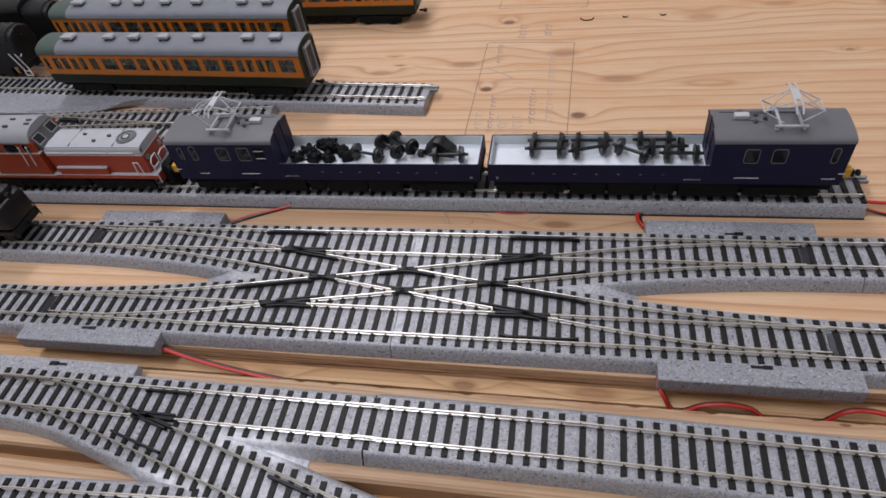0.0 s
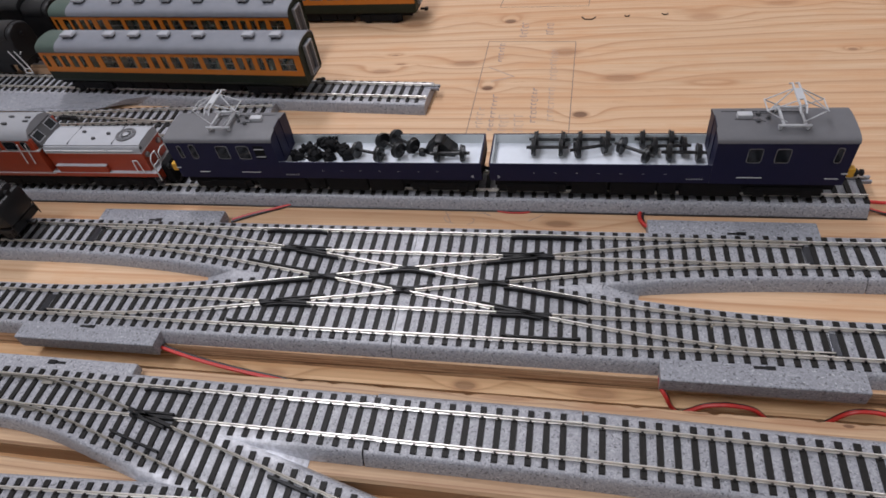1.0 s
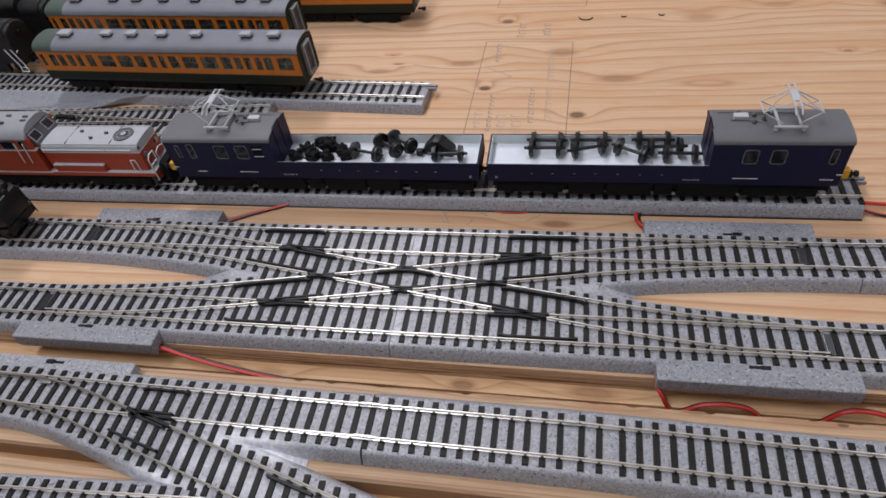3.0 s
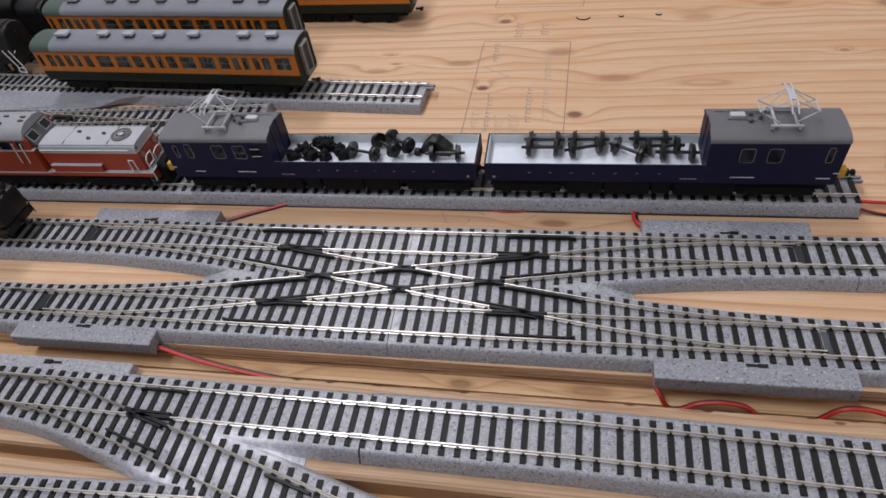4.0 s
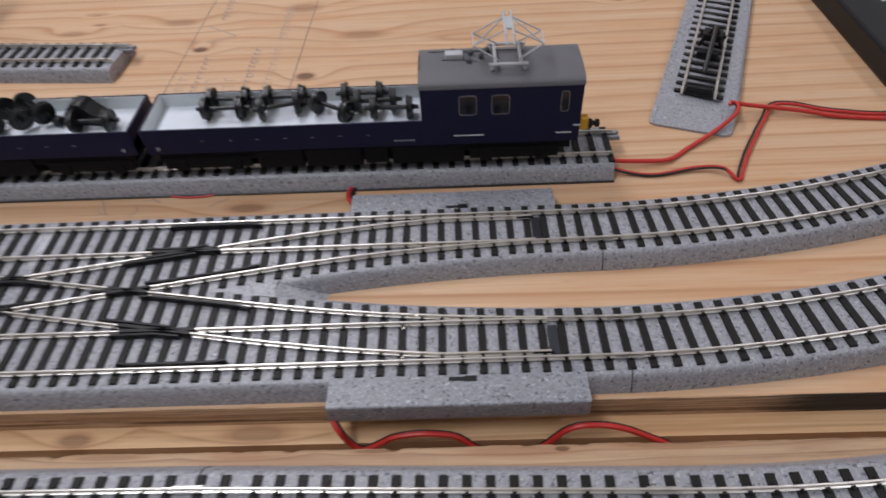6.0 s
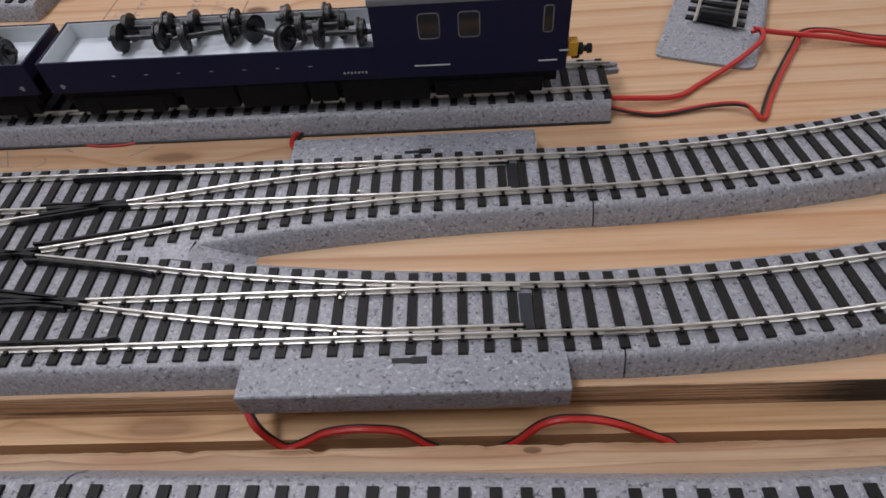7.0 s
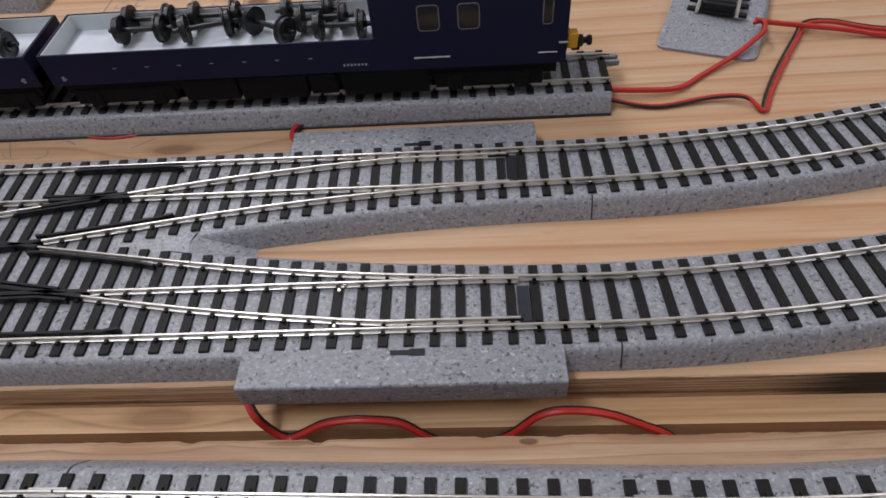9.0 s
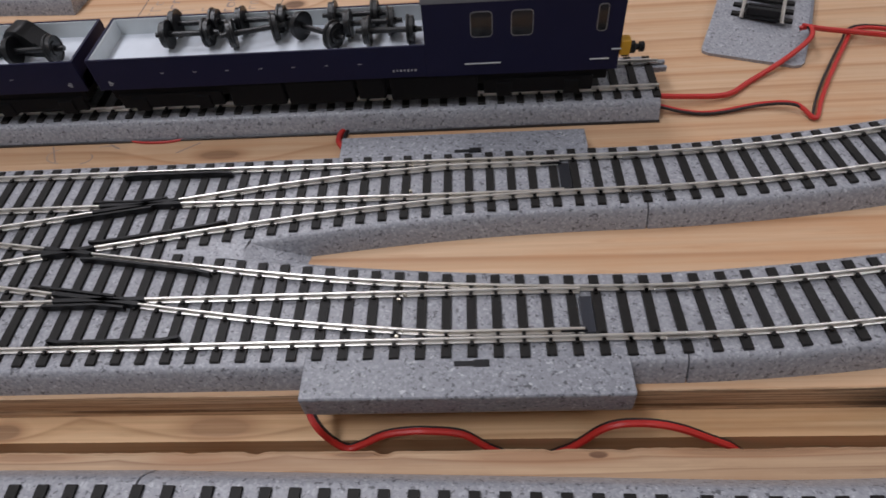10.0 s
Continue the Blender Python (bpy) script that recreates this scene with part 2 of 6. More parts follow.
GLUED = ballast_material("glue_stained_ballast", (0.440, 0.444, 0.474), (0.148, 0.152, 0.175),
                         [(19.3, -1.6, 3.4, 0.6, -10, 1.0), (17.3, -1.6, 1.2, 0.7, 0, 0.8), (14.3, -4.05, 3.4, 0.62, -4, 1.0), (17.1, -4.0, 0.9, 0.7, 0, 0.8), (9.2, -4.6, 3.2, 0.5, -3, 0.6), (19.2, -3.6, 3.4, 0.8, -24, 0.45), (16.2, -2.6, 1.4, 0.7, -20, 0.6), (9.0, 1.2, 2.0, 0.35, 0, 0.3)])
SLEEPER = painted("dark_sleeper_plastic", (0.0150, 0.0138, 0.013), 0.5, 0.16, spec=0.2)
BLACK = painted("black_plastic", (0.010, 0.010, 0.011), 0.42, 0.08, spec=0.3)
SOOT = painted("matt_black_underframe", (0.009, 0.009, 0.010), 0.75, 0.05, spec=0.12)
WHEEL = painted("glossy_black_wheel", (0.008, 0.008, 0.009), 0.35, 0.05, spec=0.45)
TIE = painted("dark_sliding_plate", (0.022, 0.023, 0.028), 0.3, 0.1, spec=0.4)
RAIL = plain_metal("nickel_silver_rail", (0.90, 0.862, 0.80), 0.31, 0.9)
# darker and rougher than RAIL, for the branch rails and pivot plates
DULL_RAIL = plain_metal("dull_rail_metal", (0.34, 0.32, 0.285), 0.42, 0.92)
GLOSSY = painted("glossy_dark_plate", (0.032, 0.036, 0.048), 0.2, 0.1, spec=0.9)
PIN = plain_metal("pale_brass", (0.62, 0.57, 0.47), 0.35)
STEEL = plain_metal("dull_steel", (0.36, 0.36, 0.36), 0.48)
JOINER = plain_metal("rail_joiner_metal", (0.58, 0.57, 0.55), 0.38)
PINE = pine_material("pine_board", (0.655, 0.465, 0.302), (0.36, 0.175, 0.08), KNOTS, 1.0, 1.0)
PINE2 = pine_material("pine_plank", (0.78, 0.535, 0.315), (0.36, 0.19, 0.085), [(20.5, 31.9, 1.6, 0.5, 0.6), (13.6, 31.8, 0.9, 0.4, 0.7), (2.5, 31.6, 1.0, 0.4, 0.5)], 1.5, 0.9, 5.3)
PINE3 = pine_material("worn_pine_board", (0.56, 0.392, 0.245), (0.20, 0.105, 0.06), [(30.0, 30.3, 2.6, 0.26, 0.55), (20.6, 30.35, 1.4, 0.22, 0.5), (35.5, 30.42, 3.0, 0.2, 0.6), (25.2, 30.42, 1.0, 0.12, 0.7), (31.6, 30.36, 0.35, 0.14, 0.9), (16.0, 30.38, 1.8, 0.16, 0.6)], 2.2, 0.9, 9.1)
EDGE = plywood_edge_material("plywood_edge")
NAVY = painted("navy_paint", (0.0095, 0.010, 0.040), 0.5, 0.12, (0.05, 0.05, 0.09), spec=0.22)
ROOF = painted("grey_roof_paint", (0.135, 0.135, 0.145), 0.5, 0.5)
WHITE_BED = painted("white_bed_lining", (0.72, 0.76, 0.82), 0.6, 0.25, (0.5, 0.5, 0.5))
PALE = painted("pale_grey_lining", (0.68, 0.72, 0.73), 0.55, 0.25)
PANTO = painted("light_grey_pantograph_paint", (0.50, 0.51, 0.53), 0.4, 0.3)
RUBBER_RED = painted("red_cable_sheath", (0.55, 0.030, 0.024), 0.4, 0.2)
RUBBER_BLACK = painted("black_cable_sheath", (0.018, 0.014, 0.014), 0.4, 0.2)
YELLOW = painted("yellow_paint", (0.70, 0.36, 0.02), 0.45, 0.3)
VENT = painted("worn_grey_vent_paint", (0.36, 0.37, 0.40), 0.5, 0.6)
WHITE = painted("white_paint", (0.75, 0.75, 0.75), 0.5, 0.3)
ORANGE = painted("orange_paint", (0.56, 0.175, 0.016), 0.42, 0.3)
GREEN = painted("dark_green_paint", (0.012, 0.019, 0.011), 0.5, 0.3, spec=0.25)
COACH_ROOF = painted("blue_grey_roof_paint", (0.20, 0.21, 0.24), 0.36, 0.35)
CAB_ROOF_GREEN = painted("muted_green_roof_paint", (0.060, 0.090, 0.075), 0.4, 0.5)
FAN_GREY = painted("fan_grey_paint", (0.11, 0.11, 0.118), 0.5, 0.4)
RED = painted("red_orange_paint", (0.40, 0.050, 0.017), 0.42, 0.4)
LOCO_GREY = painted("light_grey_hood_paint", (0.43, 0.44, 0.47), 0.4, 0.9, (0.12, 0.12, 0.13))
CAB_GREY = painted("grey_cab_roof_paint", (0.31, 0.315, 0.335), 0.45, 0.6)
DARK_GREY = painted("dark_grey_paint", (0.07, 0.07, 0.075), 0.5, 0.3)
WINDOW = glass_material("window_glass", (0.72, 0.80, 0.74), 0.97)
SEAT = seat_material("coach_interior")
DARK_WINDOW = glass_material("dark_window_glass", (0.012, 0.014, 0.018), 0.05)
PENCIL = painted("pencil_line", (0.20, 0.15, 0.125), 0.7, 0.2)
STAMP = painted("faded_ink", (0.33, 0.25, 0.22), 0.7, 0.2)
SMEAR = painted("smeared_ink", (0.47, 0.335, 0.25), 0.7, 0.2)
WALL = painted("white_wall_paint", (0.80, 0.795, 0.78), 0.8, 0.2)
FLOOR = painted("grey_floor", (0.36, 0.34, 0.32), 0.7, 0.3)


# ---- building helpers ----
def thing(name, label, category, x=0.0, y=0.0, z=0.0, rz=0.0, group="", kind=""):
    ob = new(name)
    ob.empty_display_size = 0.01
    ob.matrix_world = pose(x * CM, y * CM, z * CM, 0, 0, rz)
    return tagged(ob, label, category, group, kind)


def mesh_of(name, bm, mat, smooth=False):
    bmesh.ops.recalc_face_normals(bm, faces=bm.faces)
    bmesh.ops.scale(bm, vec=(CM, CM, CM), verts=bm.verts)
    me = bpy.data.meshes.new(name)
    bm.to_mesh(me)
    bm.free()
    me.materials.append(mat)
    if smooth:
        me.shade_smooth()
        me.set_sharp_from_angle(angle=radians(35))
    return me


def part(name, bm, mat, parent, label="", smooth=False):
    ob = new(name, mesh_of(name, bm, mat, smooth))
    ob.parent = parent
    return tagged(ob, label)


def piece(name, me, parent, x, y, z, rz=0.0):
    ob = new(name, me)
    ob.parent = parent
    ob.matrix_basis = pose(x * CM, y * CM, z * CM, 0, 0, rz)
    return ob


def solid(name, bm, mat, label, category, kind="structure", smooth=False):
    return tagged(new(name, mesh_of(name, bm, mat, smooth)), label, category, "", kind)


def box(bm, x0, x1, y0, y1, z0, z1, bevel=0.0, seg=2):
    r = bmesh.ops.create_cube(bm, size=1.0)
    for v in r["verts"]:
        v.co = ((x0 + x1) / 2 + v.co.x * (x1 - x0), (y0 + y1) / 2 + v.co.y * (y1 - y0), (z0 + z1) / 2 + v.co.z * (z1 - z0))
    if bevel:
        edges = list({e for v in r["verts"] for e in v.link_edges})
        bmesh.ops.bevel(bm, geom=edges, offset=bevel, segments=seg, profile=0.5, affect="EDGES")
    return bm


def boxed(*dims, bevel=0.0):
    return box(bmesh.new(), *dims, bevel=bevel)


def rod(bm, a, b, r, seg=8):
    a, b = Vector(a), Vector(b)
    m = Matrix.Translation((a + b) / 2) @ (b - a).to_track_quat("Z", "Y").to_matrix().to_4x4()
    bmesh.ops.create_cone(bm, cap_ends=True, segments=seg, radius1=r, radius2=r, depth=(b - a).length, matrix=m)
    return bm


def rods(pairs, r, seg=8):
    bm = bmesh.new()
    for a, b in pairs:
        rod(bm, a, b, r, seg)
    return bm


def prism(bm, outline, lo, hi, axis="x"):
    """An outline in the plane across the axis, drawn out from lo to hi."""
    def at(u, v, w):
        return {"x": (w, u, v), "y": (u, w, v), "z": (u, v, w)}[axis]
    a, b = ([bm.verts.new(at(u, v, w)) for u, v in outline] for w in (lo, hi))
    bm.faces.new(a), bm.faces.new(b[::-1])
    n = len(outline)
    for i in range(n):
        bm.faces.new((a[i], b[i], b[(i + 1) % n], a[(i + 1) % n]))
    return bm


def sweep(bm, path, profile):
    """A closed profile of (side, height) carried along a level path of (x, y)."""
    rings = []
    for i, (x, y) in enumerate(path):
        a, b = path[max(0, i - 1)], path[min(len(path) - 1, i + 1)]
        d = math.hypot(b[0] - a[0], b[1] - a[1])
        nx, ny = -(b[1] - a[1]) / d, (b[0] - a[0]) / d
        rings.append([bm.verts.new((x + nx * s, y + ny * s, h)) for s, h in profile])
    n = len(profile)
    for p, q in zip(rings, rings[1:]):
        for i in range(n):
            bm.faces.new((p[i], q[i], q[(i + 1) % n], p[(i + 1) % n]))
    bm.faces.new(rings[0]), bm.faces.new(rings[-1][::-1])
    return bm


def smooth_path(points, steps=8):
    """A Catmull-Rom line through points in space."""
    p = [Vector(q) for q in points]
    p = [p[0] * 2 - p[1], *p, p[-1] * 2 - p[-2]]
    out = []
    for i in range(1, len(p) - 2):
        for k in range(steps):
            t = k / steps
            out.append(0.5 * (2 * p[i] + (p[i + 1] - p[i - 1]) * t + (2 * p[i - 1] - 5 * p[i] + 4 * p[i + 1] - p[i + 2]) * t * t
                              + (3 * p[i] - p[i - 1] - 3 * p[i + 1] + p[i + 2]) * t ** 3))
    return [*out, p[-2]]


def tube(bm, points, r, seg=8):
    pts = smooth_path(points)
    rings = []
    for i, p in enumerate(pts):
        d = (pts[min(i + 1, len(pts) - 1)] - pts[max(i - 1, 0)]).normalized()
        side = d.cross(Vector((0, 0, 1)))
        side = side.normalized() if side.length > 1e-3 else Vector((1, 0, 0))
        up = side.cross(d)
        rings.append([bm.verts.new(p + r * (side * math.cos(a) + up * math.sin(a))) for a in (2 * math.pi * k / seg for k in range(seg))])
    for a, b in zip(rings, rings[1:]):
        for i in range(seg):
            bm.faces.new((a[i], b[i], b[(i + 1) % seg], a[(i + 1) % seg]))
    bm.faces.new(rings[0]), bm.faces.new(rings[-1][::-1])
    return bm


def lathe(bm, outline, seg=24, axis="y", centre=(0, 0, 0)):
    """Turns an outline of (along, radius) round an axis."""
    rings = []
    for along, r in outline:
        ring = []
        for k in range(seg):
            a = 2 * math.pi * k / seg
            u, v = r * math.cos(a), r * math.sin(a)
            ring.append(bm.verts.new(Vector({"x": (along, u, v), "y": (u, along, v), "z": (u, v, along)}[axis]) + Vector(centre)))
        rings.append(ring)
    for p, q in zip(rings, rings[1:]):
        for i in range(seg):
            bm.faces.new((p[i], q[i], q[(i + 1) % seg], p[(i + 1) % seg]))
    bm.faces.new(rings[0]), bm.faces.new(rings[-1][::-1])
    return bm


# ---- the room, the table and its boards ----
RX0, RX1, RY0, RY1, RZ0, RZ1 = -200, 230, -150, 300, -78, 182
solid("floor", boxed(RX0, RX1, RY0, RY1, RZ0 - 10, RZ0), FLOOR, "plain grey room floor", "floor")
solid("ceiling", boxed(RX0, RX1, RY0, RY1, RZ1, RZ1 + 10), WALL, "plain white ceiling", "ceiling")
solid("wall_north", boxed(RX0 - 10, RX1 + 10, RY1, RY1 + 10, RZ0, RZ1), WALL, "plain white room wall", "wall")
solid("wall_south", boxed(RX0 - 10, RX1 + 10, RY0 - 10, RY0, RZ0, RZ1), WALL, "plain white room wall", "wall")
solid("wall_west", boxed(RX0 - 10, RX0, RY0, RY1, RZ0, RZ1), WALL, "plain white room wall", "wall")
solid("wall_east", boxed(RX1, RX1 + 10, RY0, RY1, RZ0, RZ1), WALL, "plain white room wall", "wall")

for lx, ly, watts, tint in LAMPS:
    lamp_body = thing("ceiling_lamp", "white panel lamp fixed under the ceiling, out of view", "lamp", lx, ly, 182, kind="structure")
    part("housing", boxed(-LAMP_X / 2 - 2, LAMP_X / 2 + 2, -LAMP_Y / 2 - 2, LAMP_Y / 2 + 2, -5, 0, bevel=0.6), WALL, lamp_body)

# the big sheet, with its front edge showing the plies
EDGE_Y = 32.3
T = 1.25
table = thing("layout_table", "large pale pine plywood table top with knots and pencil lines", "table", kind="structure")
part("table_top", boxed(-110, 130, EDGE_Y + 0.03, 150, -T, 0), PINE, table, "pale knotty pine plywood sheet")
part("front_edge", boxed(-110, 130, EDGE_Y, EDGE_Y + 0.028, -T, -0.015), EDGE, table, "rough brown sawn plywood edge")
part("lower_shelf", boxed(-110, 130, 31.45, 150, -T - 2.0, -T - 0.004), PINE2, table, "pale planed pine plank under the boards")
part("table_base", boxed(-90, 110, 12, 140, RZ0, -T - 2.004), FLOOR, table, "plain table base")


part("under_board", boxed(-110, 130, 8, 30.2, -T - 2.0, -T - 0.004), PINE2, table, "pale pine plank under the near boards")


def plank(name, y0, y1, z1, label, chips):
    """A board under the near tracks, with a worn and chipped back edge."""
    t = thing(name, label, "plank", kind="structure")
    bm = bmesh.new()
    rnd = random.Random(chips)
    xs = [-110 + 0.8 * i for i in range(138)] + [0.4 + 0.2 * i for i in range(225)] + [45.6 + 0.8 * i for i in range(106)]
    back = [noise.noise(Vector((x * 0.35, chips, 0))) * 0.06 + max(0.0, noise.noise(Vector((x * 1.1, chips, 4))) - 0.25) * 0.30 + rnd.uniform(0, 0.025) for x in xs]
    prof = [(0.0, -0.16), (0.13, -0.03), (0.30, 0.0)]
    rows = []
    for x, d in zip(xs, back):
        rows.append([bm.verts.new((x, y0, -T)), bm.verts.new((x, y0, z1 - 0.14)), bm.verts.new((x, y0 + 0.14, z1)),
                     *[bm.verts.new((x, y1 - s - d, z1 + h)) for s, h in prof[::-1]], bm.verts.new((x, y1 - d, -T))])
    for p, q in zip(rows, rows[1:]):
        for i in range(len(p)):
            j = (i + 1) % len(p)
            bm.faces.new((p[i], q[i], q[j], p[j]))
    bm.faces.new(rows[0]), bm.faces.new(rows[-1][::-1])
    part("board", bm, PINE3, t)
    return t


# the near boards stand a little higher than the big sheet
LIFT = 0.27
plank("track_board", 25.42, 30.58, LIFT, "pine board with a worn chipped edge under the near track", 3)
plank("track_board", 10.0, 24.75, LIFT, "pine board with a worn edge under the nearest track", 8)


# ---- track ----
GAUGE = 0.855   # half the distance between the rails' middles
BED_W, BED_TOP, BED_H, SL_HALF, PITCH = 1.85, 1.50, 0.82, 1.37, 0.768
RAIL_Z = 0.905
RAIL_SIDE = [(0.078, 0), (0.078, 0.018), (0.014, 0.034), (0.010, 0.135), (0.041, 0.152), (0.041, 0.175), (0.037, 0.188), (0.028, 0.198), (0.014, 0.204)]
RAIL_PROFILE = RAIL_SIDE + [(-w, h) for w, h in RAIL_SIDE[::-1]]
BED_SIDE = [(1.85, 0.0), (1.84, 0.07), (1.68, 0.50), (1.605, 0.67), (1.54, 0.755), (1.46, 0.805), (1.37, 0.82)]
BED_PROFILE = [(-w, h) for w, h in BED_SIDE] + BED_SIDE[::-1]
# the near line's bed spreads a little at its back foot
SPREAD_BED = [(-w, h) for w, h in BED_SIDE] + [(w + 0.21 * (1 - h / 0.82) ** 0.8, h) for w, h in BED_SIDE[::-1]]
sleeper_meshes = {}


def sleeper_mesh(length, width=0.285):
    key = (round(length * 10), round(width * 100))
    if key not in sleeper_meshes:
        bm = bmesh.new()
        h, w = length / 2, width / 2
        prism(bm, [(-h, 0.0), (-h, 0.10), (-h + 0.03, 0.125), (h - 0.03, 0.125), (h, 0.10), (h, 0.0)], -w, w)
        sleeper_meshes[key] = mesh_of("sleeper", bm, SLEEPER)
    return sleeper_meshes[key]


def offset(path, d):
    out = []
    for i, (x, y) in enumerate(path):
        a, b = path[max(0, i - 1)], path[min(len(path) - 1, i + 1)]
        n = math.hypot(b[0] - a[0], b[1] - a[1])
        out.append((x - (b[1] - a[1]) / n * d, y + (b[0] - a[0]) / n * d))
    return out


def straight_path(x0, y0, heading, length, n=2):
    c, s = math.cos(radians(heading)), math.sin(radians(heading))
    return [(x0 + c * length * i / (n - 1), y0 + s * length * i / (n - 1)) for i in range(n)]


def curve_path(x0, y0, heading, radius, degrees, n=24):
    """A bend to the left."""
    out = []
    for i in range(n + 1):
        a = radians(heading + degrees * i / n)
        out.append((x0 + radius * (math.sin(a) - math.sin(radians(heading))), y0 - radius * (math.cos(a) - math.cos(radians(heading)))))
    return out


def along(path, pitch, first=None):
    """Places and headings at even steps on a path."""
    first = pitch / 2 if first is None else first
    out, run = [], 0.0
    want = first
    for a, b in zip(path, path[1:]):
        d = math.hypot(b[0] - a[0], b[1] - a[1])
        while want <= run + d + 1e-6:
            t = (want - run) / d
            out.append((a[0] + (b[0] - a[0]) * t, a[1] + (b[1] - a[1]) * t, math.degrees(math.atan2(b[1] - a[1], b[0] - a[0]))))
            want += pitch
        run += d
    return out


def places(path, distances):
    return [along(path, 1e9, max(d, 1e-4))[0] for d in distances]


def spaced(length, head, pitch, tail=()):
    """Distances of sleepers: the first ones as given, then even steps, then the last ones counted back from the end."""
    out, stop = list(head), length - (max(tail) if tail else 0.3)
    n = max(1, round((stop - out[-1]) / pitch))
    out += [out[-1] + (stop - out[-1]) * k / n for k in range(1, n + 1)]
    return out + [length - d for d in sorted(tail)[-2::-1]] if tail else out


def add_rail(parent, pts, z=RAIL_Z, metal=None):
    me = sweep(bmesh.new(), pts, [(s, h + z) for s, h in RAIL_PROFILE])
    return part("rail", me, metal or RAIL, parent, smooth=True)


def chairs(bm, x, y, rz):
    """The four small clips that hold the rails on a sleeper."""
    m = Matrix.Translation((x, y, 0)) @ Matrix.Rotation(radians(rz), 4, "Z")
    for s in (-GAUGE - 0.11, -GAUGE + 0.11, GAUGE - 0.11, GAUGE + 0.11):
        bmesh.ops.create_cube(bm, size=1.0, matrix=m @ Matrix.Translation((0, s, 0.955)) @ Matrix.Diagonal((0.105, 0.12, 0.085, 1)))


def joiners(parent, x, y, rz, sides=(-GAUGE, GAUGE)):
    for s in sides:
        bm = bmesh.new()
        for k in (-1, 1):
            box(bm, -0.5, 0.5, s + k * 0.085 - 0.03, s + k * 0.085 + 0.03, 0.90, 1.0)
        bmesh.ops.transform(bm, matrix=Matrix.Translation((x, y, 0)) @ Matrix.Rotation(radians(rz), 4, "Z"), verts=bm.verts)
        part("rail_joiner", bm, JOINER, parent)


def end_clamp(parent, x, y, rz, side):
    """The grey plastic clamp with its metal shoe, which sticks out of an open end beside a rail."""
    m = Matrix.Translation((x, y, 0)) @ Matrix.Rotation(radians(rz), 4, "Z")
    shell, shoe = bmesh.new(), bmesh.new()
    for k in (-1, 1):
        box(shell, -0.35, 0.66, side + k * 0.2 - 0.085, side + k * 0.2 + 0.085, 0.62, 0.86, bevel=0.03)
    box(shell, -0.3, 0.4, side - 0.25, side + 0.25, 0.58, 0.70)
    box(shoe, -0.2, 0.5, side - 0.09, side + 0.09, 0.80, 0.93)
    for bm, name, mat in ((shell, "end_clamp", BOX_GREY), (shoe, "clamp_shoe", STEEL)):
        bmesh.ops.transform(bm, matrix=m, verts=bm.verts)
        part(name, bm, mat, parent)


def plain_track(path, label, group, joiner_end=(), first=0.04, pitch=PITCH, z=0.0, bed=BED_PROFILE, at=None, clamp=False):
    x0, y0 = path[0]
    t = thing("track_section", label, "model track", x0, y0, z, group=group)
    local = [(x - x0, y - y0) for x, y in path]
    part("roadbed", sweep(bmesh.new(), local, bed), BALLAST, t, smooth=True)
    clips = bmesh.new()
    length = sum(math.hypot(b[0] - a[0], b[1] - a[1]) for a, b in zip(local, local[1:]))
    n = max(1, round(length / pitch))
    me = sleeper_mesh(2 * SL_HALF)
    for x, y, rz in (along(local, length / n, first) if at is None else places(local, at)):
        piece("sleeper", me, t, x, y, BED_H - 0.035, rz)
        chairs(clips, x, y, rz)
    tagged(part("rail_fastening", clips, SLEEPER, t, "small black rail clips"), kind="stuff")
    for s in (-GAUGE, GAUGE):
        add_rail(t, offset(local, s))
    if joiner_end:
        joiners(t, *along(local, 1e9, length - 0.2)[0], joiner_end)
    if clamp:
        end_clamp(t, *local[-1], along(local, 1e9, length - 0.2)[0][2], GAUGE)
    return t


def chain(x, y, heading, pieces, label, group, first=0.04, bed=BED_PROFILE, z=0.0, at=None, clamp=False):
    """A run of sections laid end to end; a piece is a length, or a radius and an angle. Returns where it ends."""
    for k, p in enumerate(pieces):
        if isinstance(p, tuple):
            path = curve_path(x, y, heading, *p)
            heading += p[1]
        else:
            path = straight_path(x, y, heading, p)
        plain_track(path, label, group, joiner_end=(-GAUGE, GAUGE) if k < len(pieces) - 1 else (GAUGE,), first=first, pitch=0.80 if isinstance(p, tuple) else PITCH, z=z, bed=bed,
                    at=at[k] if at else None, clamp=clamp and k == len(pieces) - 1)
        x, y = path[-1]
        c, s = math.cos(radians(heading)), math.sin(radians(heading))
        x, y = x + 0.008 * c, y + 0.008 * s
    return x, y, heading


# a crossover of four turnouts (or two): the slanting line is straight in the middle and bends into the through lines
HALF, SPACE = 24.74, 5.85
SLOPE, RADIUS = math.tan(radians(9.5)), 86.7
LINE_END = (SPACE / 2 - RADIUS * (1 - math.cos(radians(9.5)))) / SLOPE


def slant(u):
    a = abs(u)
    if a <= LINE_END:
        y = SLOPE * a
    else:
        end = LINE_END + RADIUS * math.sin(radians(9.5))
        w = max(0.0, end - a)
        y = SPACE / 2 - (RADIUS - math.sqrt(RADIUS * RADIUS - w * w))
    return math.copysign(y, u)


def slant_line(sign, side, u0, u1, n=16):
    """A line beside the slanting track, from u0 to u1."""
    us = [u0 + (u1 - u0) * i / n for i in range(n + 1)]
    return offset([(u, sign * slant(u)) for u in us], math.copysign(side, side * (u1 - u0)))


def bar(bm, pts, w, z0, z1):
    sweep(bm, pts, [(-w, z0), (w, z0), (w * 0.8, z1), (-w * 0.8, z1)])


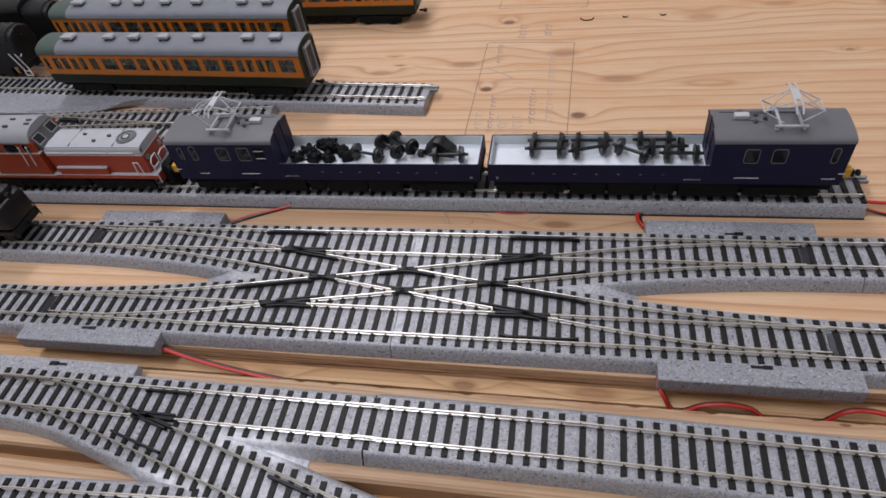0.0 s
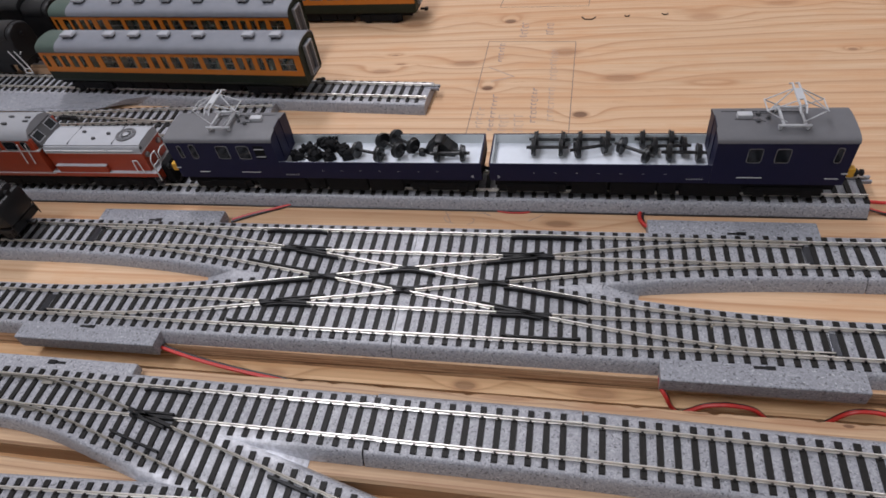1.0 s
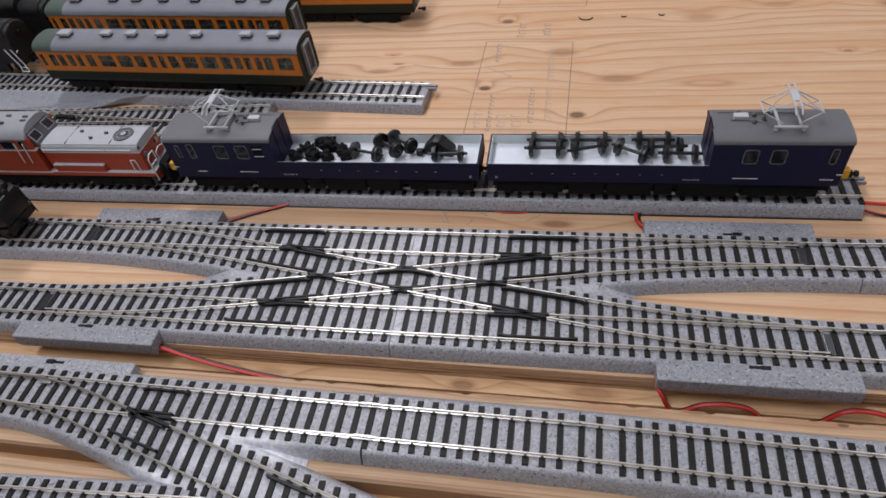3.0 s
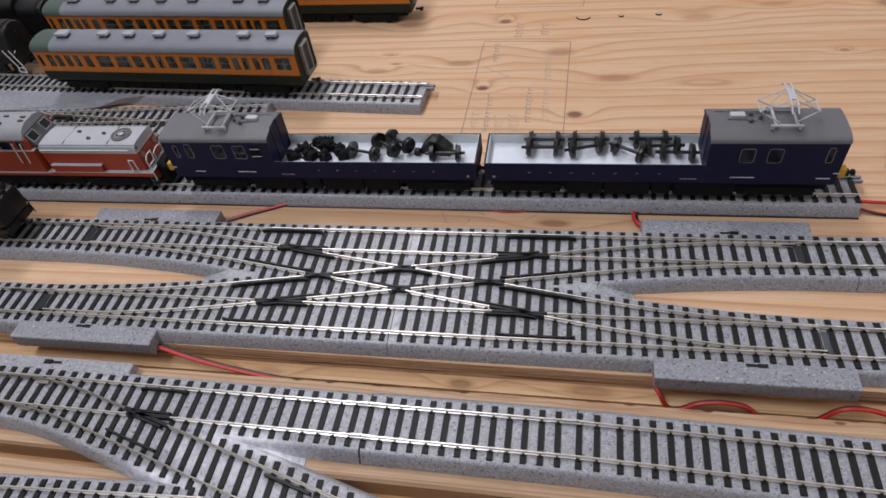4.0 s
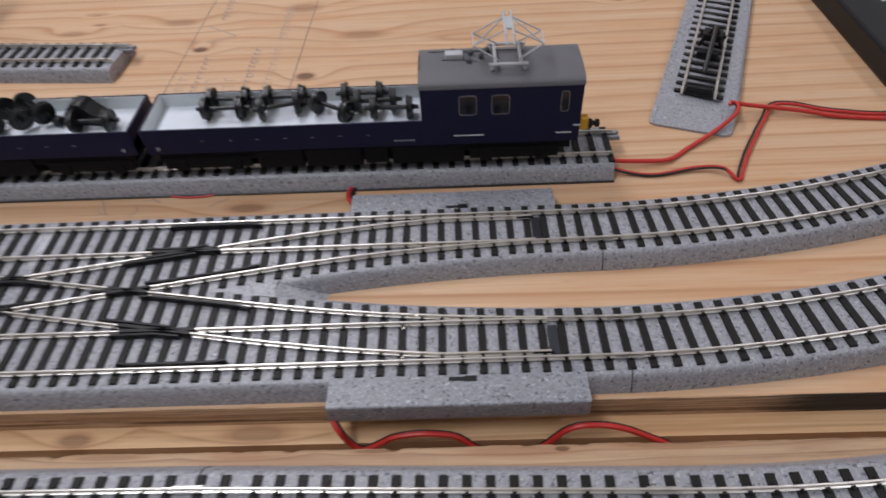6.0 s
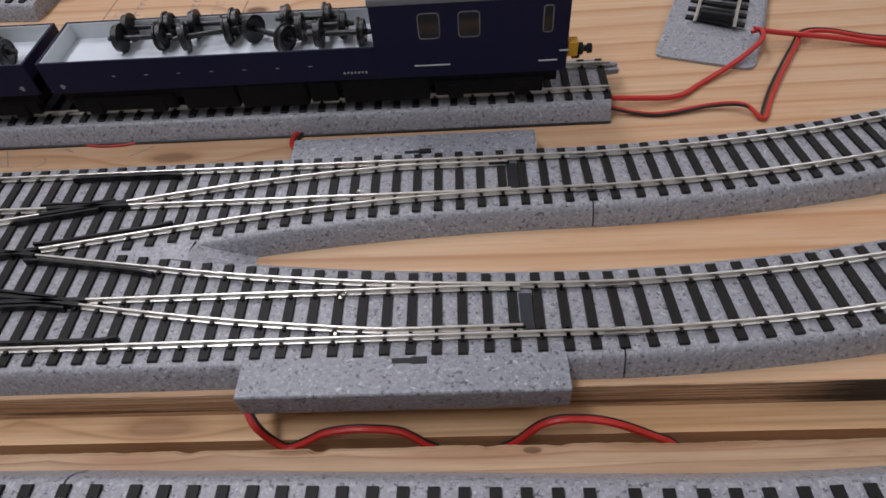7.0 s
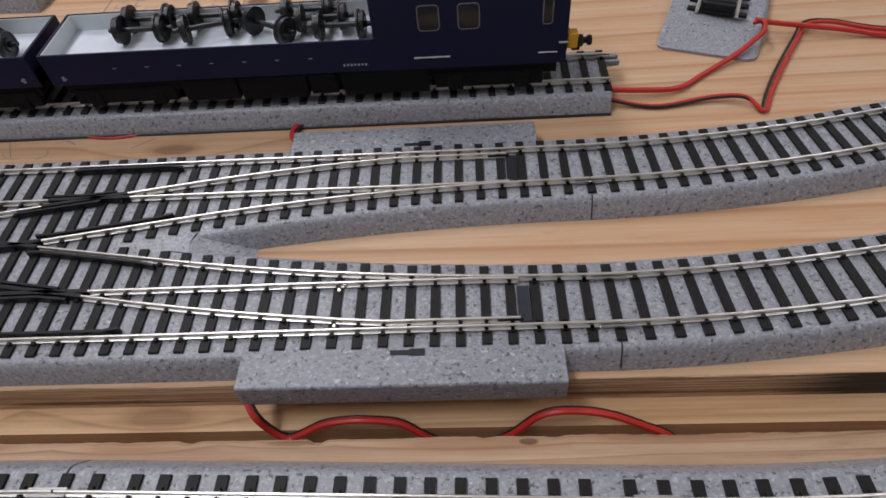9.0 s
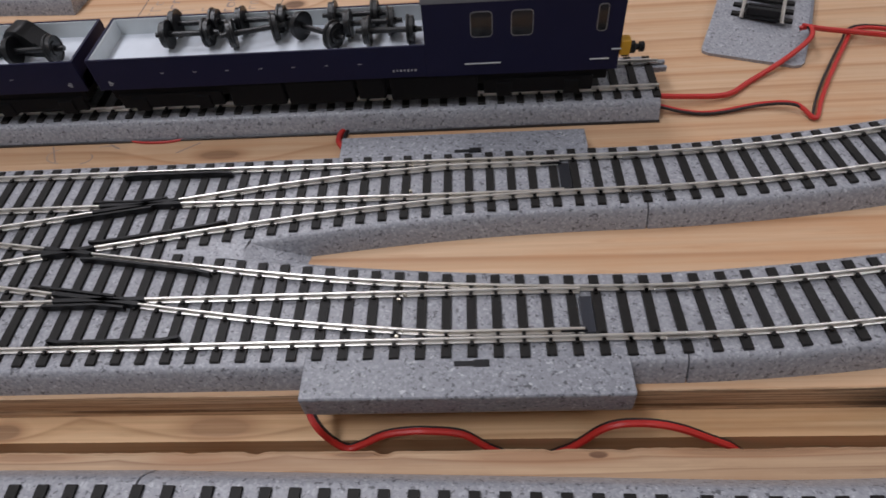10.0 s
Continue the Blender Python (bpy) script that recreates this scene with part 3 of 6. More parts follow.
def switch_case(x0, x1, near, far):
    """A motor box beside the track: flat top, rounded outer edge, and an outer face that runs back in underneath."""
    s = math.copysign(1.0, far - near)
    prof = [(near, 0.0), (near, BED_H + 0.02), (far - s * 0.09, BED_H + 0.02), (far - s * 0.05, BED_H - 0.01), (far - s * 0.035, BED_H - 0.07), (far - s * 0.035, 0.0)]
    if s < 0:
        # the front boxes hang a lip over the edge of the sheet
        prof += [(far + 0.07, -0.14), (far + 0.16, -0.14), (far + 0.16, 0.0)]
    bm = prism(bmesh.new(), prof, x0, x1)
    bmesh.ops.bevel(bm, geom=[e for e in bm.edges if abs(e.verts[0].co.x - e.verts[1].co.x) < 1e-6], offset=0.04, segments=2, profile=0.5, affect="EDGES")
    return bm


def crossover(x, y, rot, signs, label, switch_boxes):
    t = thing("crossover", label, "model turnout", x, y, 0.0, rot)
    # beds
    arms = [(m, e) for m in (-1, 1) for e in (-1, 1) if any(s * e == m for s in signs)]
    for m, e in arms:
        part("roadbed", sweep(bmesh.new(), [(e * 0.02, m * SPACE / 2), (e * HALF, m * SPACE / 2)], BED_PROFILE), CROSS_BED, t, smooth=True)
    for i, s in enumerate(signs):
        low = 0.006 + 0.004 * i
        prof = [(a, max(0.0, h - low)) for a, h in BED_PROFILE]
        part("slanting_roadbed", sweep(bmesh.new(), slant_line(s, 0.0, -HALF + 0.4, HALF - 0.4, 48), prof), CROSS_BED, t, smooth=True)
    bm = bmesh.new()
    w = SPACE / 2 - 1.0
    if len(signs) == 2:
        # the moulded filling ends in a rounded hollow between the slanting beds
        half = [(4.0, -w), *[(u, -(slant(u) - BED_TOP + 0.05)) for u in (10.5, 11.3, 12.1)], (11.95, 0.0)]
        half += [(u, -v) for u, v in half[-2::-1]]
        prism(bm, half + [(-u, -v) for u, v in half], 0.0, BED_H - 0.014, "z")
        for v in bm.verts:
            if abs(v.co.x) > 11.6:
                v.co.x *= 1.10 if v.co.z < 0.1 else 0.93
        part("filling", bm, CROSS_BED, t)
    # sleepers: long ones where two lines share them
    clips = bmesh.new()
    for u in [0.66 + 0.7525 * k for k in range(32)] + [-0.345 - 0.773 * k for k in range(32)]:
        spans = sorted([m * SPACE / 2 for m, e in arms if e * u > 0] + [s * slant(u) for s in signs])
        joined = []
        for c in spans:
            lo, hi = c - SL_HALF, c + SL_HALF
            if joined and lo < joined[-1][1] + 0.25:
                joined[-1][1] = max(hi, joined[-1][1])
            else:
                joined.append([lo, hi])
        for lo, hi in joined:
            piece("sleeper", sleeper_mesh(hi - lo), t, u, (lo + hi) / 2, BED_H - 0.035)
        for c in spans:
            for r in (-GAUGE, GAUGE):
                for d in (-0.11, 0.11):
                    bmesh.ops.create_cube(clips, size=1.0, matrix=Matrix.Translation((u, c + r + d, 0.953)) @ Matrix.Diagonal((0.105, 0.12, 0.085, 1)))
    tagged(part("rail_fastening", clips, SLEEPER, t, "small black rail clips"), kind="stuff")
    # rails of the through lines, with breaks at the frogs
    FROG0, FROG1, HINGE, TIP = 5.5, 8.5, 16.6, 22.0
    for m in (-1, 1):
        yo, yi = m * (SPACE / 2 + GAUGE), m * (SPACE / 2 - GAUGE)
        for e in (-1, 1):
            if (m, e) not in arms:
                continue
            add_rail(t, [(e * 0.02, yo), (e * HALF, yo)])
            s = m * e
            add_rail(t, [(e * 0.02, yi), (e * FROG0, yi)])
            blade = []
            for i in range(25):
                u = FROG1 + (TIP - FROG1) * i / 24
                stock = s * e * slant(u) - m * GAUGE
                blade.append((e * u, m * max(m * yi, m * stock + 0.085)))
            add_rail(t, blade[:15]), add_rail(t, blade[14:], RAIL_Z - 0.012)
            # the slanting line's outer rail: breaks at the frog, then runs as a blade along the stock rail
            lead = slant_line(s, m * GAUGE, e * FROG1, e * TIP, 24)
            lead = [(a, m * min(m * b, m * yo - 0.25)) for a, b in lead]
            add_rail(t, lead[:15]), add_rail(t, lead[14:], RAIL_Z - 0.012)
            add_rail(t, slant_line(s, -m * GAUGE, e * 5.9, e * HALF, 28))
            # black plastic frog, check rails, tie plate and pivots
            frog = bmesh.new()
            bar(frog, [(e * FROG0, yi), (e * FROG1, yi)], 0.085, RAIL_Z - 0.04, 1.11)
            bar(frog, slant_line(s, m * GAUGE, e * FROG0, e * FROG1, 4), 0.085, RAIL_Z - 0.04, 1.11)
            bar(frog, [(e * (FROG0 - 0.3), yi + m * 0.19), (e * 6.9, yi + m * 0.17), (e * 7.9, yi + m * 0.30)], 0.05, RAIL_Z - 0.04, 1.105)
            bar(frog, [(a, b - m * 0.19) for a, b in slant_line(s, m * GAUGE, e * (FROG0 - 0.8), e * 7.6, 4)], 0.05, RAIL_Z - 0.04, 1.105)
            part("frog", frog, BLACK, t, "black plastic frog")
            guard = bmesh.new()
            bar(guard, [(e * 5.9, yo - m * 0.26), (e * 6.3, yo - m * 0.19), (e * 9.5, yo - m * 0.19), (e * 10.0, yo - m * 0.27)], 0.055, RAIL_Z - 0.04, 1.115)
            part("check_rail_or_shade_strip", guard, BLACK, t, "black plastic check rail or shade strip")
            guard = bmesh.new()
            bar(guard, [(a, b + m * (0.20 + 0.07 * (i in (0, 8)))) for i, (a, b) in enumerate(slant_line(s, -m * GAUGE, e * 5.6, e * 10.2, 8))], 0.055, RAIL_Z - 0.04, 1.115)
            part("check_rail_or_shade_strip", guard, BLACK, t, "black plastic check rail or shade strip")
            x0, x1 = (21.93, 22.32) if e > 0 else (-22.64, -22.12)
            plate = boxed(x0, x1, m * SPACE / 2 - 0.66, m * SPACE / 2 + 0.62, 0.8, 0.93, bevel=0.02)
            part("tie_plate", plate, GLOSSY if (m, e) == (-1, 1) else TIE, t, "glossy bluish-black tie plate" if (m, e) == (-1, 1) else "dark sliding tie plate")
            tip = bmesh.new()
            box(tip, *((21.3, 22.05) if e > 0 else (-22.3, -21.5)), yo - m * 0.25 - 0.05, yo - m * 0.25 + 0.05, RAIL_Z + 0.02, RAIL_Z + 0.14, bevel=0.02)
            part("blade_tip", tip, BLACK, t, "black plastic tip of the open switch blade")
            pins = bmesh.new()
            for yy in (yi + m * 0.14, yo - m * 0.26):
                for d in (-0.13, 0.13):
                    rod(pins, (e * HINGE + d * 0.6, yy + d * 0.8, 0.9), (e * HINGE + d * 0.6, yy + d * 0.8, 1.04), 0.05, 10)
            part("pivot_pins", pins, PIN, t, "small pale brass pivot pins")
            if (m, e) in switch_boxes:
                near, far = m * (SPACE / 2 + BED_TOP - 0.35), m * (SPACE / 2 + 2.64)
                x0, x1 = sorted((e * 13.85, e * 23.15))
                bm = switch_case(x0, x1, near, far)
                b = part("switch_box", bm, BOX_GREY, t, "grey speckled switch motor box")
                sx, sy = e * 18.7, m * (SPACE / 2 + 1.55)
                slot = boxed(sx - 0.5, sx + 0.5, sy - 0.085, sy + 0.085, BED_H - 0.02, BED_H + 0.028)
                box(slot, sx + 0.05, sx + 0.5, sy - 0.11, sy + 0.11, BED_H, BED_H + (0.08 if m > 0 else 0.045))
                part("switch_lever", slot, BLACK, b, "black lever in its slot")
    # the rails round the middle
    for s in signs:
        for g in (-GAUGE, GAUGE):
            if len(signs) == 2:
                u = GAUGE / math.sin(radians(9.5)) - 0.7
                # each slanting rail breaks where it meets the other line's rails
                add_rail(t, slant_line(s, g, -FROG0 if s * g < 0 else -u + 0.2, -0.55, 2))
                add_rail(t, slant_line(s, g, 0.55, u - 0.2 if s * g < 0 else FROG0, 2))
            else:
                add_rail(t, slant_line(s, g, -5.5, 5.5, 2))
    if len(signs) == 2:
        for k in (-1, 1):
            yk = k * GAUGE / math.cos(radians(9.5))
            d = bmesh.new()
            for s in (-1, 1):
                bar(d, [(-0.6, yk - s * 0.6 * SLOPE), (0.6, yk + s * 0.6 * SLOPE)], 0.075, RAIL_Z - 0.04, 1.10)
            bar(d, [(-1.7, yk - k * 0.22 - k * 1.35 * SLOPE), (-0.4, yk - k * 0.22), (0.4, yk - k * 0.22), (1.7, yk - k * 0.22 - k * 1.35 * SLOPE)], 0.07, RAIL_Z - 0.04, 1.11)
            part("crossing", d, BLACK, t, "black plastic rail crossing")
            v = bmesh.new()
            uv = GAUGE / math.sin(radians(9.5))
            for s in (-1, 1):
                bar(v, [(k * (uv - 0.9), -s * 0.9 * SLOPE), (k * (uv + 0.8), s * 0.8 * SLOPE)], 0.085, RAIL_Z - 0.04, 1.11)
            bar(v, [(k * (uv - 1.6), 0.0), (k * (uv + 0.6), 0.0)], 0.07, RAIL_Z - 0.04, 1.09)
            part("frog", v, BLACK, t, "black plastic frog")
    for m, e in arms:
        joiners(t, e * HALF, m * SPACE / 2, 0)
    return t


CX, CY, CROT = 9.6, 37.18, 0.28
crossover(CX, CY, CROT, (1, -1), "grey model double crossover with black sleepers and frogs", {(1, 1), (1, -1), (-1, 1), (-1, -1)})


def from_cross(u, v):
    c, s = math.cos(radians(CROT)), math.sin(radians(CROT))
    return CX + c * u - s * v, CY + s * u + c * v


G1 = "sections of grey ballasted model track"
STR, CUR = "straight grey ballasted model track with black sleepers", "curved grey ballasted model track with black sleepers"
chain(*from_cross(HALF + 0.008, SPACE / 2), 1.5, [(61.0, 15.0), (61.0, 22.5), (61.0, 22.5)], CUR, G1, at=[spaced(61.0 * radians(a), (0.0, 0.76, 1.6), 0.75, (1.68, 0.8)) for a in (15.0, 22.5, 22.5)])
chain(*from_cross(HALF + 0.008, -SPACE / 2), 1.5, [(66.9, 15.0), (66.9, 22.5), (66.9, 22.5)], CUR, G1, at=[spaced(66.9 * radians(a), (0.0, 0.79, 1.62), 0.81, (1.6, 0.8)) for a in (15.0, 22.5, 22.5)])
for v in (SPACE / 2, -SPACE / 2):
    x, y = from_cross(-HALF - 0.008 - 4 * 24.61, v)
    chain(x, y, CROT, [24.6, 24.6, 24.6, 24.6], STR, G1, 0.42)



def bend(d, r=24.0, toe=3.28):
    """How far the sharp turnout's branch has swung out at d: a short bend, then straight on."""
    most, d = radians(15.0), max(0.0, d - toe)
    a = math.asin(min(d / r, math.sin(most)))
    return r * (1 - math.cos(a)) + max(0.0, d - r * math.sin(most)) * math.tan(most)


def sharp_turnout(x, y, rot, label):
    """A short turnout whose branch curves away to the right-hand side (towards -y)."""
    t = thing("turnout", label, "model turnout", x, y, LIFT, rot)
    L, TOE, FROG, FR1 = 24.6, 2.4, 12.1, 14.3
    branch = [(d, -bend(d)) for d in [0.35 * i for i in range(93)]]
    part("roadbed", sweep(bmesh.new(), [(0, 0), (L, 0)], BED_PROFILE), GLUED, t, smooth=True)
    part("branch_roadbed", sweep(bmesh.new(), branch, [(a, max(0, h - 0.006)) for a, h in BED_PROFILE]), GLUED, t, smooth=True)
    clips = bmesh.new()
    for k in range(44):
        u = 0.465 + 0.785 * k
        spans = ([0.0] if u < L else []) + ([-bend(u)] if u > 3.4 else [])
        joined = []
        for c in sorted(spans):
            w = SL_HALF / math.cos(math.atan((bend(u + 0.1) - bend(u - 0.1)) / 0.2)) if c else SL_HALF
            if joined and c - w < joined[-1][1] + 0.2:
                joined[-1][1] = max(c + w, joined[-1][1])
            else:
                joined.append([c - w, c + w])
        for lo, hi in joined:
            piece("sleeper", sleeper_mesh(hi - lo), t, u, (lo + hi) / 2, BED_H - 0.035)
        for c in spans:
            for r in (-GAUGE, GAUGE):
                for d in (-0.11, 0.11):
                    bmesh.ops.create_cube(clips, size=1.0, matrix=Matrix.Translation((u, c + r + d, 0.953)) @ Matrix.Diagonal((0.105, 0.12, 0.085, 1)))
    tagged(part("rail_fastening", clips, SLEEPER, t, "small black rail clips"), kind="stuff")
    near, far = offset(branch, -GAUGE), offset(branch, GAUGE)
    add_rail(t, [(0, GAUGE), (L, GAUGE)])
    add_rail(t, near, metal=DULL_RAIL)
    lead = [(a, min(b, GAUGE - 0.10)) for a, b in far]
    add_rail(t, [p for p in lead if TOE < p[0] < FROG], metal=DULL_RAIL), add_rail(t, [p for p in lead if p[0] > FR1], metal=DULL_RAIL)
    inner = []
    for i in range(25):
        u = TOE + (FROG - TOE) * i / 24
        inner.append((u, max(-GAUGE, -bend(u) - GAUGE + 0.10)))
    add_rail(t, inner), add_rail(t, [(FR1, -GAUGE), (L, -GAUGE)])
    frog = bmesh.new()
    bar(frog, [(FROG - 0.1, -GAUGE), (FR1 + 0.2, -GAUGE)], 0.11, RAIL_Z - 0.04, 1.11)
    bar(frog, [p for p in far if FROG - 0.4 < p[0] < FR1 + 0.4], 0.11, RAIL_Z - 0.04, 1.11)
    bar(frog, [(FROG + 0.1, -GAUGE + 0.22), (FR1 + 0.1, -GAUGE + 0.2)], 0.07, RAIL_Z - 0.04, 1.11)
    bar(frog, [(a, b - 0.2) for a, b in far if FROG - 0.2 < a < FR1 + 0.1], 0.07, RAIL_Z - 0.04, 1.11)
    part("frog", frog, BLACK, t, "black plastic frog")
    g1, g2, g3 = bmesh.new(), bmesh.new(), bmesh.new()
    bar(g1, [(FROG, GAUGE - 0.28), (FROG + 0.3, GAUGE - 0.2), (FR1 + 0.2, GAUGE - 0.2), (FR1 + 0.5, GAUGE - 0.28)], 0.06, RAIL_Z - 0.04, 1.11)
    bar(g2, [(a, b + 0.40) for a, b in near if FROG - 0.8 < a < FR1 + 0.2], 0.06, RAIL_Z - 0.04, 1.11)
    bar(g3, [(a, b - 0.30) for a, b in far if 20.4 < a < 23.2], 0.08, RAIL_Z - 0.04, 1.11)
    for g in (g1, g2, g3):
        part("check_rail_or_shade_strip", g, BLACK, t, "black plastic check rail or shade strip")
    for yy in (GAUGE - 0.3, -GAUGE - 0.2):
        part("pivot_plate", boxed(5.7, 6.4, yy - 0.13, yy + 0.13, 0.9, 1.0, bevel=0.03), DULL_RAIL, t, "dull brown metal pivot plate")
    b = part("switch_box", boxed(1.4, 10.7, 1.2, 2.2, 0.2, BED_H + 0.01, bevel=0.06), BALLAST, t, "grey speckled switch motor box")
    slot = boxed(5.3, 6.3, 1.78, 1.94, BED_H - 0.02, BED_H + 0.03)
    box(slot, 5.2, 5.7, 1.74, 1.98, BED_H, BED_H + 0.09)
    part("switch_lever", slot, BLACK, b, "black lever in its slot")
    # moulded fillings in the notches between the beds
    fill = bmesh.new()
    rings = []
    for i in range(19):
        u = 15.4 + 0.36 * i
        lo, hi = -bend(u) + 1.30, -1.30
        lo, width = min(lo, hi - 0.1), hi - min(lo, hi - 0.1)
        sag = 0.80 * max(0.0, (u - 17.2) / 4.6) ** 1.2 + 0.01
        ring = []
        for k in range(9):
            f = k / 8
            lump = 0.05 * noise.noise(Vector((u * 1.3, f * 3.0, 2.0)))
            ring.append(fill.verts.new((u, lo + width * f, max(0.05, BED_H + 0.012 - sag * (1 - (2 * f - 1) ** 4) + lump * (1 - (2 * f - 1) ** 2)))))
        rings.append(ring)
    for p, q in zip(rings, rings[1:]):
        for k in range(8):
            fill.faces.new((p[k], q[k], q[k + 1], p[k + 1]))
    edge = [e for e in fill.edges if len(e.link_faces) == 1]
    skirt = bmesh.ops.extrude_edge_only(fill, edges=edge)
    for v in skirt["geom"]:
        if isinstance(v, bmesh.types.BMVert):
            v.co.z = 0.0
    part("filling", fill, GLUED, t, "pale glued ballast", smooth=True)
    joiners(t, L, 0, 0)
    return t


# near line: a sharp turnout to the front, then straight on to the right
sharp_turnout(-15.0, 28.07, -0.15, "grey model turnout with pale glue stains on its ballast")
ROW = spaced(10.0, (0.06, 0.87, 1.61), 0.765, (0.81, 0.0))
chain(9.70, 28.0, -0.2, [10.05], STR, G1, bed=SPREAD_BED, z=LIFT, at=[ROW[:-1]])
SHORT = spaced(14.75, (0.06, 0.86, 1.88), 0.757, (1.78, 0.73, 0.0))
BENT = spaced(25.5, (0.06, 0.85, 1.6), 0.775)
chain(19.79, 27.96, -1.3, [14.75, (73.0, 20.0), (73.0, 20.0)], STR, G1, bed=SPREAD_BED, z=LIFT, at=[SHORT[:-1], BENT, BENT])
chain(-113.5, 28.12, 0.0, [24.6] * 4, STR, G1, z=LIFT)
plain_track(straight_path(-45.0, 20.08, 3.0, 48.0), "grey model track joining the branch at the front", G1, z=LIFT - 0.012)

# the line of the blue wagons
chain(35.9 - 4 * 24.61, 45.86, 0.0, [24.6] * 4, STR, G1, 0.67, clamp=True)
# the coach line, which ends on the table, and its turnout
COACH_H = -3.8
def coach_line(d, side=0.0):
    """A place on the coach line, d before its open end."""
    c, s = math.cos(radians(COACH_H)), math.sin(radians(COACH_H))
    return 7.7 - c * d - s * side, 56.4 - s * d + c * side
chain(*coach_line(4 * 24.63), COACH_H, [24.6] * 4, STR, G1, clamp=True)
# a line and its branch behind the red engine
plain_track(straight_path(-62.0, 51.6, 2.2, 57.0), "grey model track behind the red engine", G1)
hidden = thing("turnout_frog", "black plastic frog and shade strip behind the red engine", "model turnout", -23.2, 53.2, 0.0)
# black strip put where shadow falls at the coach bed's foot
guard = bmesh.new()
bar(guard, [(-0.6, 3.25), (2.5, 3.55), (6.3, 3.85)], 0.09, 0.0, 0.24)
part("check_rail_or_shade_strip", guard, BLACK, hidden, "black plastic check rail or shade strip")
guard = bmesh.new()
bar(guard, [(-0.9, 0.05), (0.7, -0.02)], 0.16, BED_H, BED_H + 0.3)
bar(guard, [(-0.8, 0.25), (0.9, -0.22)], 0.12, BED_H, BED_H + 0.29)
part("frog", guard, BLACK, hidden)
plain_track(straight_path(-26.0, 52.9, -5.5, 20.0), "branch of grey model track behind the red engine", G1, z=-0.012)
wedge = thing("ballast_wedge", "grey ballast wedge of a turnout beside the coach track", "model track", 0, 0, 0)
wb = prism(bmesh.new(), [(-60.0, 60.5), (-60.0, 54.5), (-31.1, 55.2), (-23.4, 55.05), (-21.6, 55.55), (-19.6, 56.1), (-17.0, 56.55), (-17.0, 57.2), (-31.0, 58.2)], 0.32, 0.795, "z")
prism(wb, [(-60.0, 60.5), (-60.0, 55.2), (-31.1, 55.9), (-24.5, 56.0), (-22.0, 56.4), (-17.0, 57.15), (-31.0, 58.2)], 0.0, 0.322, "z")
for v in wb.verts:
    if v.co.z > 0.5 and v.co.y < 56.4 and v.co.x < -20.0:
        v.co.z = 0.36
part("bed", wb, BOX_GREY, wedge)
chain(*coach_line(110.0, 6.3), COACH_H, [24.6] * 3, STR, G1)


# ---- rolling stock ----
def arch(half, z0, z1, n=12, power=0.75):
    """A roof outline: low at the sides, round over the middle; a lower power gives squarer shoulders."""
    out = []
    for i in range(n + 1):
        a = math.pi * i / n
        out.append((half * math.cos(a), z0 + (z1 - z0) * max(0.0, math.sin(a)) ** power))
    return out


def wheel_outline(r, w=0.28):
    return [(-w / 2, 0.06), (-w / 2, r * 0.55), (-w / 2 + 0.05, r * 0.6), (-w / 2 + 0.03, r * 0.86), (-w / 2, r * 0.88), (-w / 2, r), (w / 2 - 0.1, r * 1.0), (w / 2 - 0.07, r * 1.12), (w / 2, r * 1.12), (w / 2, r * 0.8), (w / 2 - 0.04, r * 0.5), (w / 2, 0.06)]


def bogie(parent, x, z=1.11, wheelbase=2.6, r=0.5):
    b = new("bogie", mesh_of("bogie", bogie_frame(wheelbase), SOOT))
    b.parent = parent
    b.matrix_basis = pose(x * CM, 0, 0)
    for d in (-wheelbase / 2, wheelbase / 2):
        bm = bmesh.new()
        for s in (-1, 1):
            lathe(bm, [(s * (0.83 - a), rr) for a, rr in wheel_outline(r)], 20, "y", (d, 0, z + r))
        rod(bm, (d, -1.2, z + r), (d, 1.2, z + r), 0.11)
        part("wheelset", bm, SOOT, b, smooth=True)
    return b


def bogie_frame(wheelbase):
    bm = bmesh.new()
    for s in (-1, 1):
        box(bm, -wheelbase / 2 - 0.8, wheelbase / 2 + 0.8, s * 1.30 - 0.12, s * 1.30 + 0.12, 1.33, 2.0, bevel=0.05)
        for d in (-wheelbase / 2, wheelbase / 2):
            box(bm, d - 0.3, d + 0.3, s * 1.36 - 0.12, s * 1.36 + 0.12, 1.22, 1.85, bevel=0.05)
        box(bm, -0.35, 0.35, s * 1.18 - 0.12, s * 1.18 + 0.12, 1.42, 1.75, bevel=0.04)
    box(bm, -0.4, 0.4, -1.2, 1.2, 1.7, 2.1)
    return bm


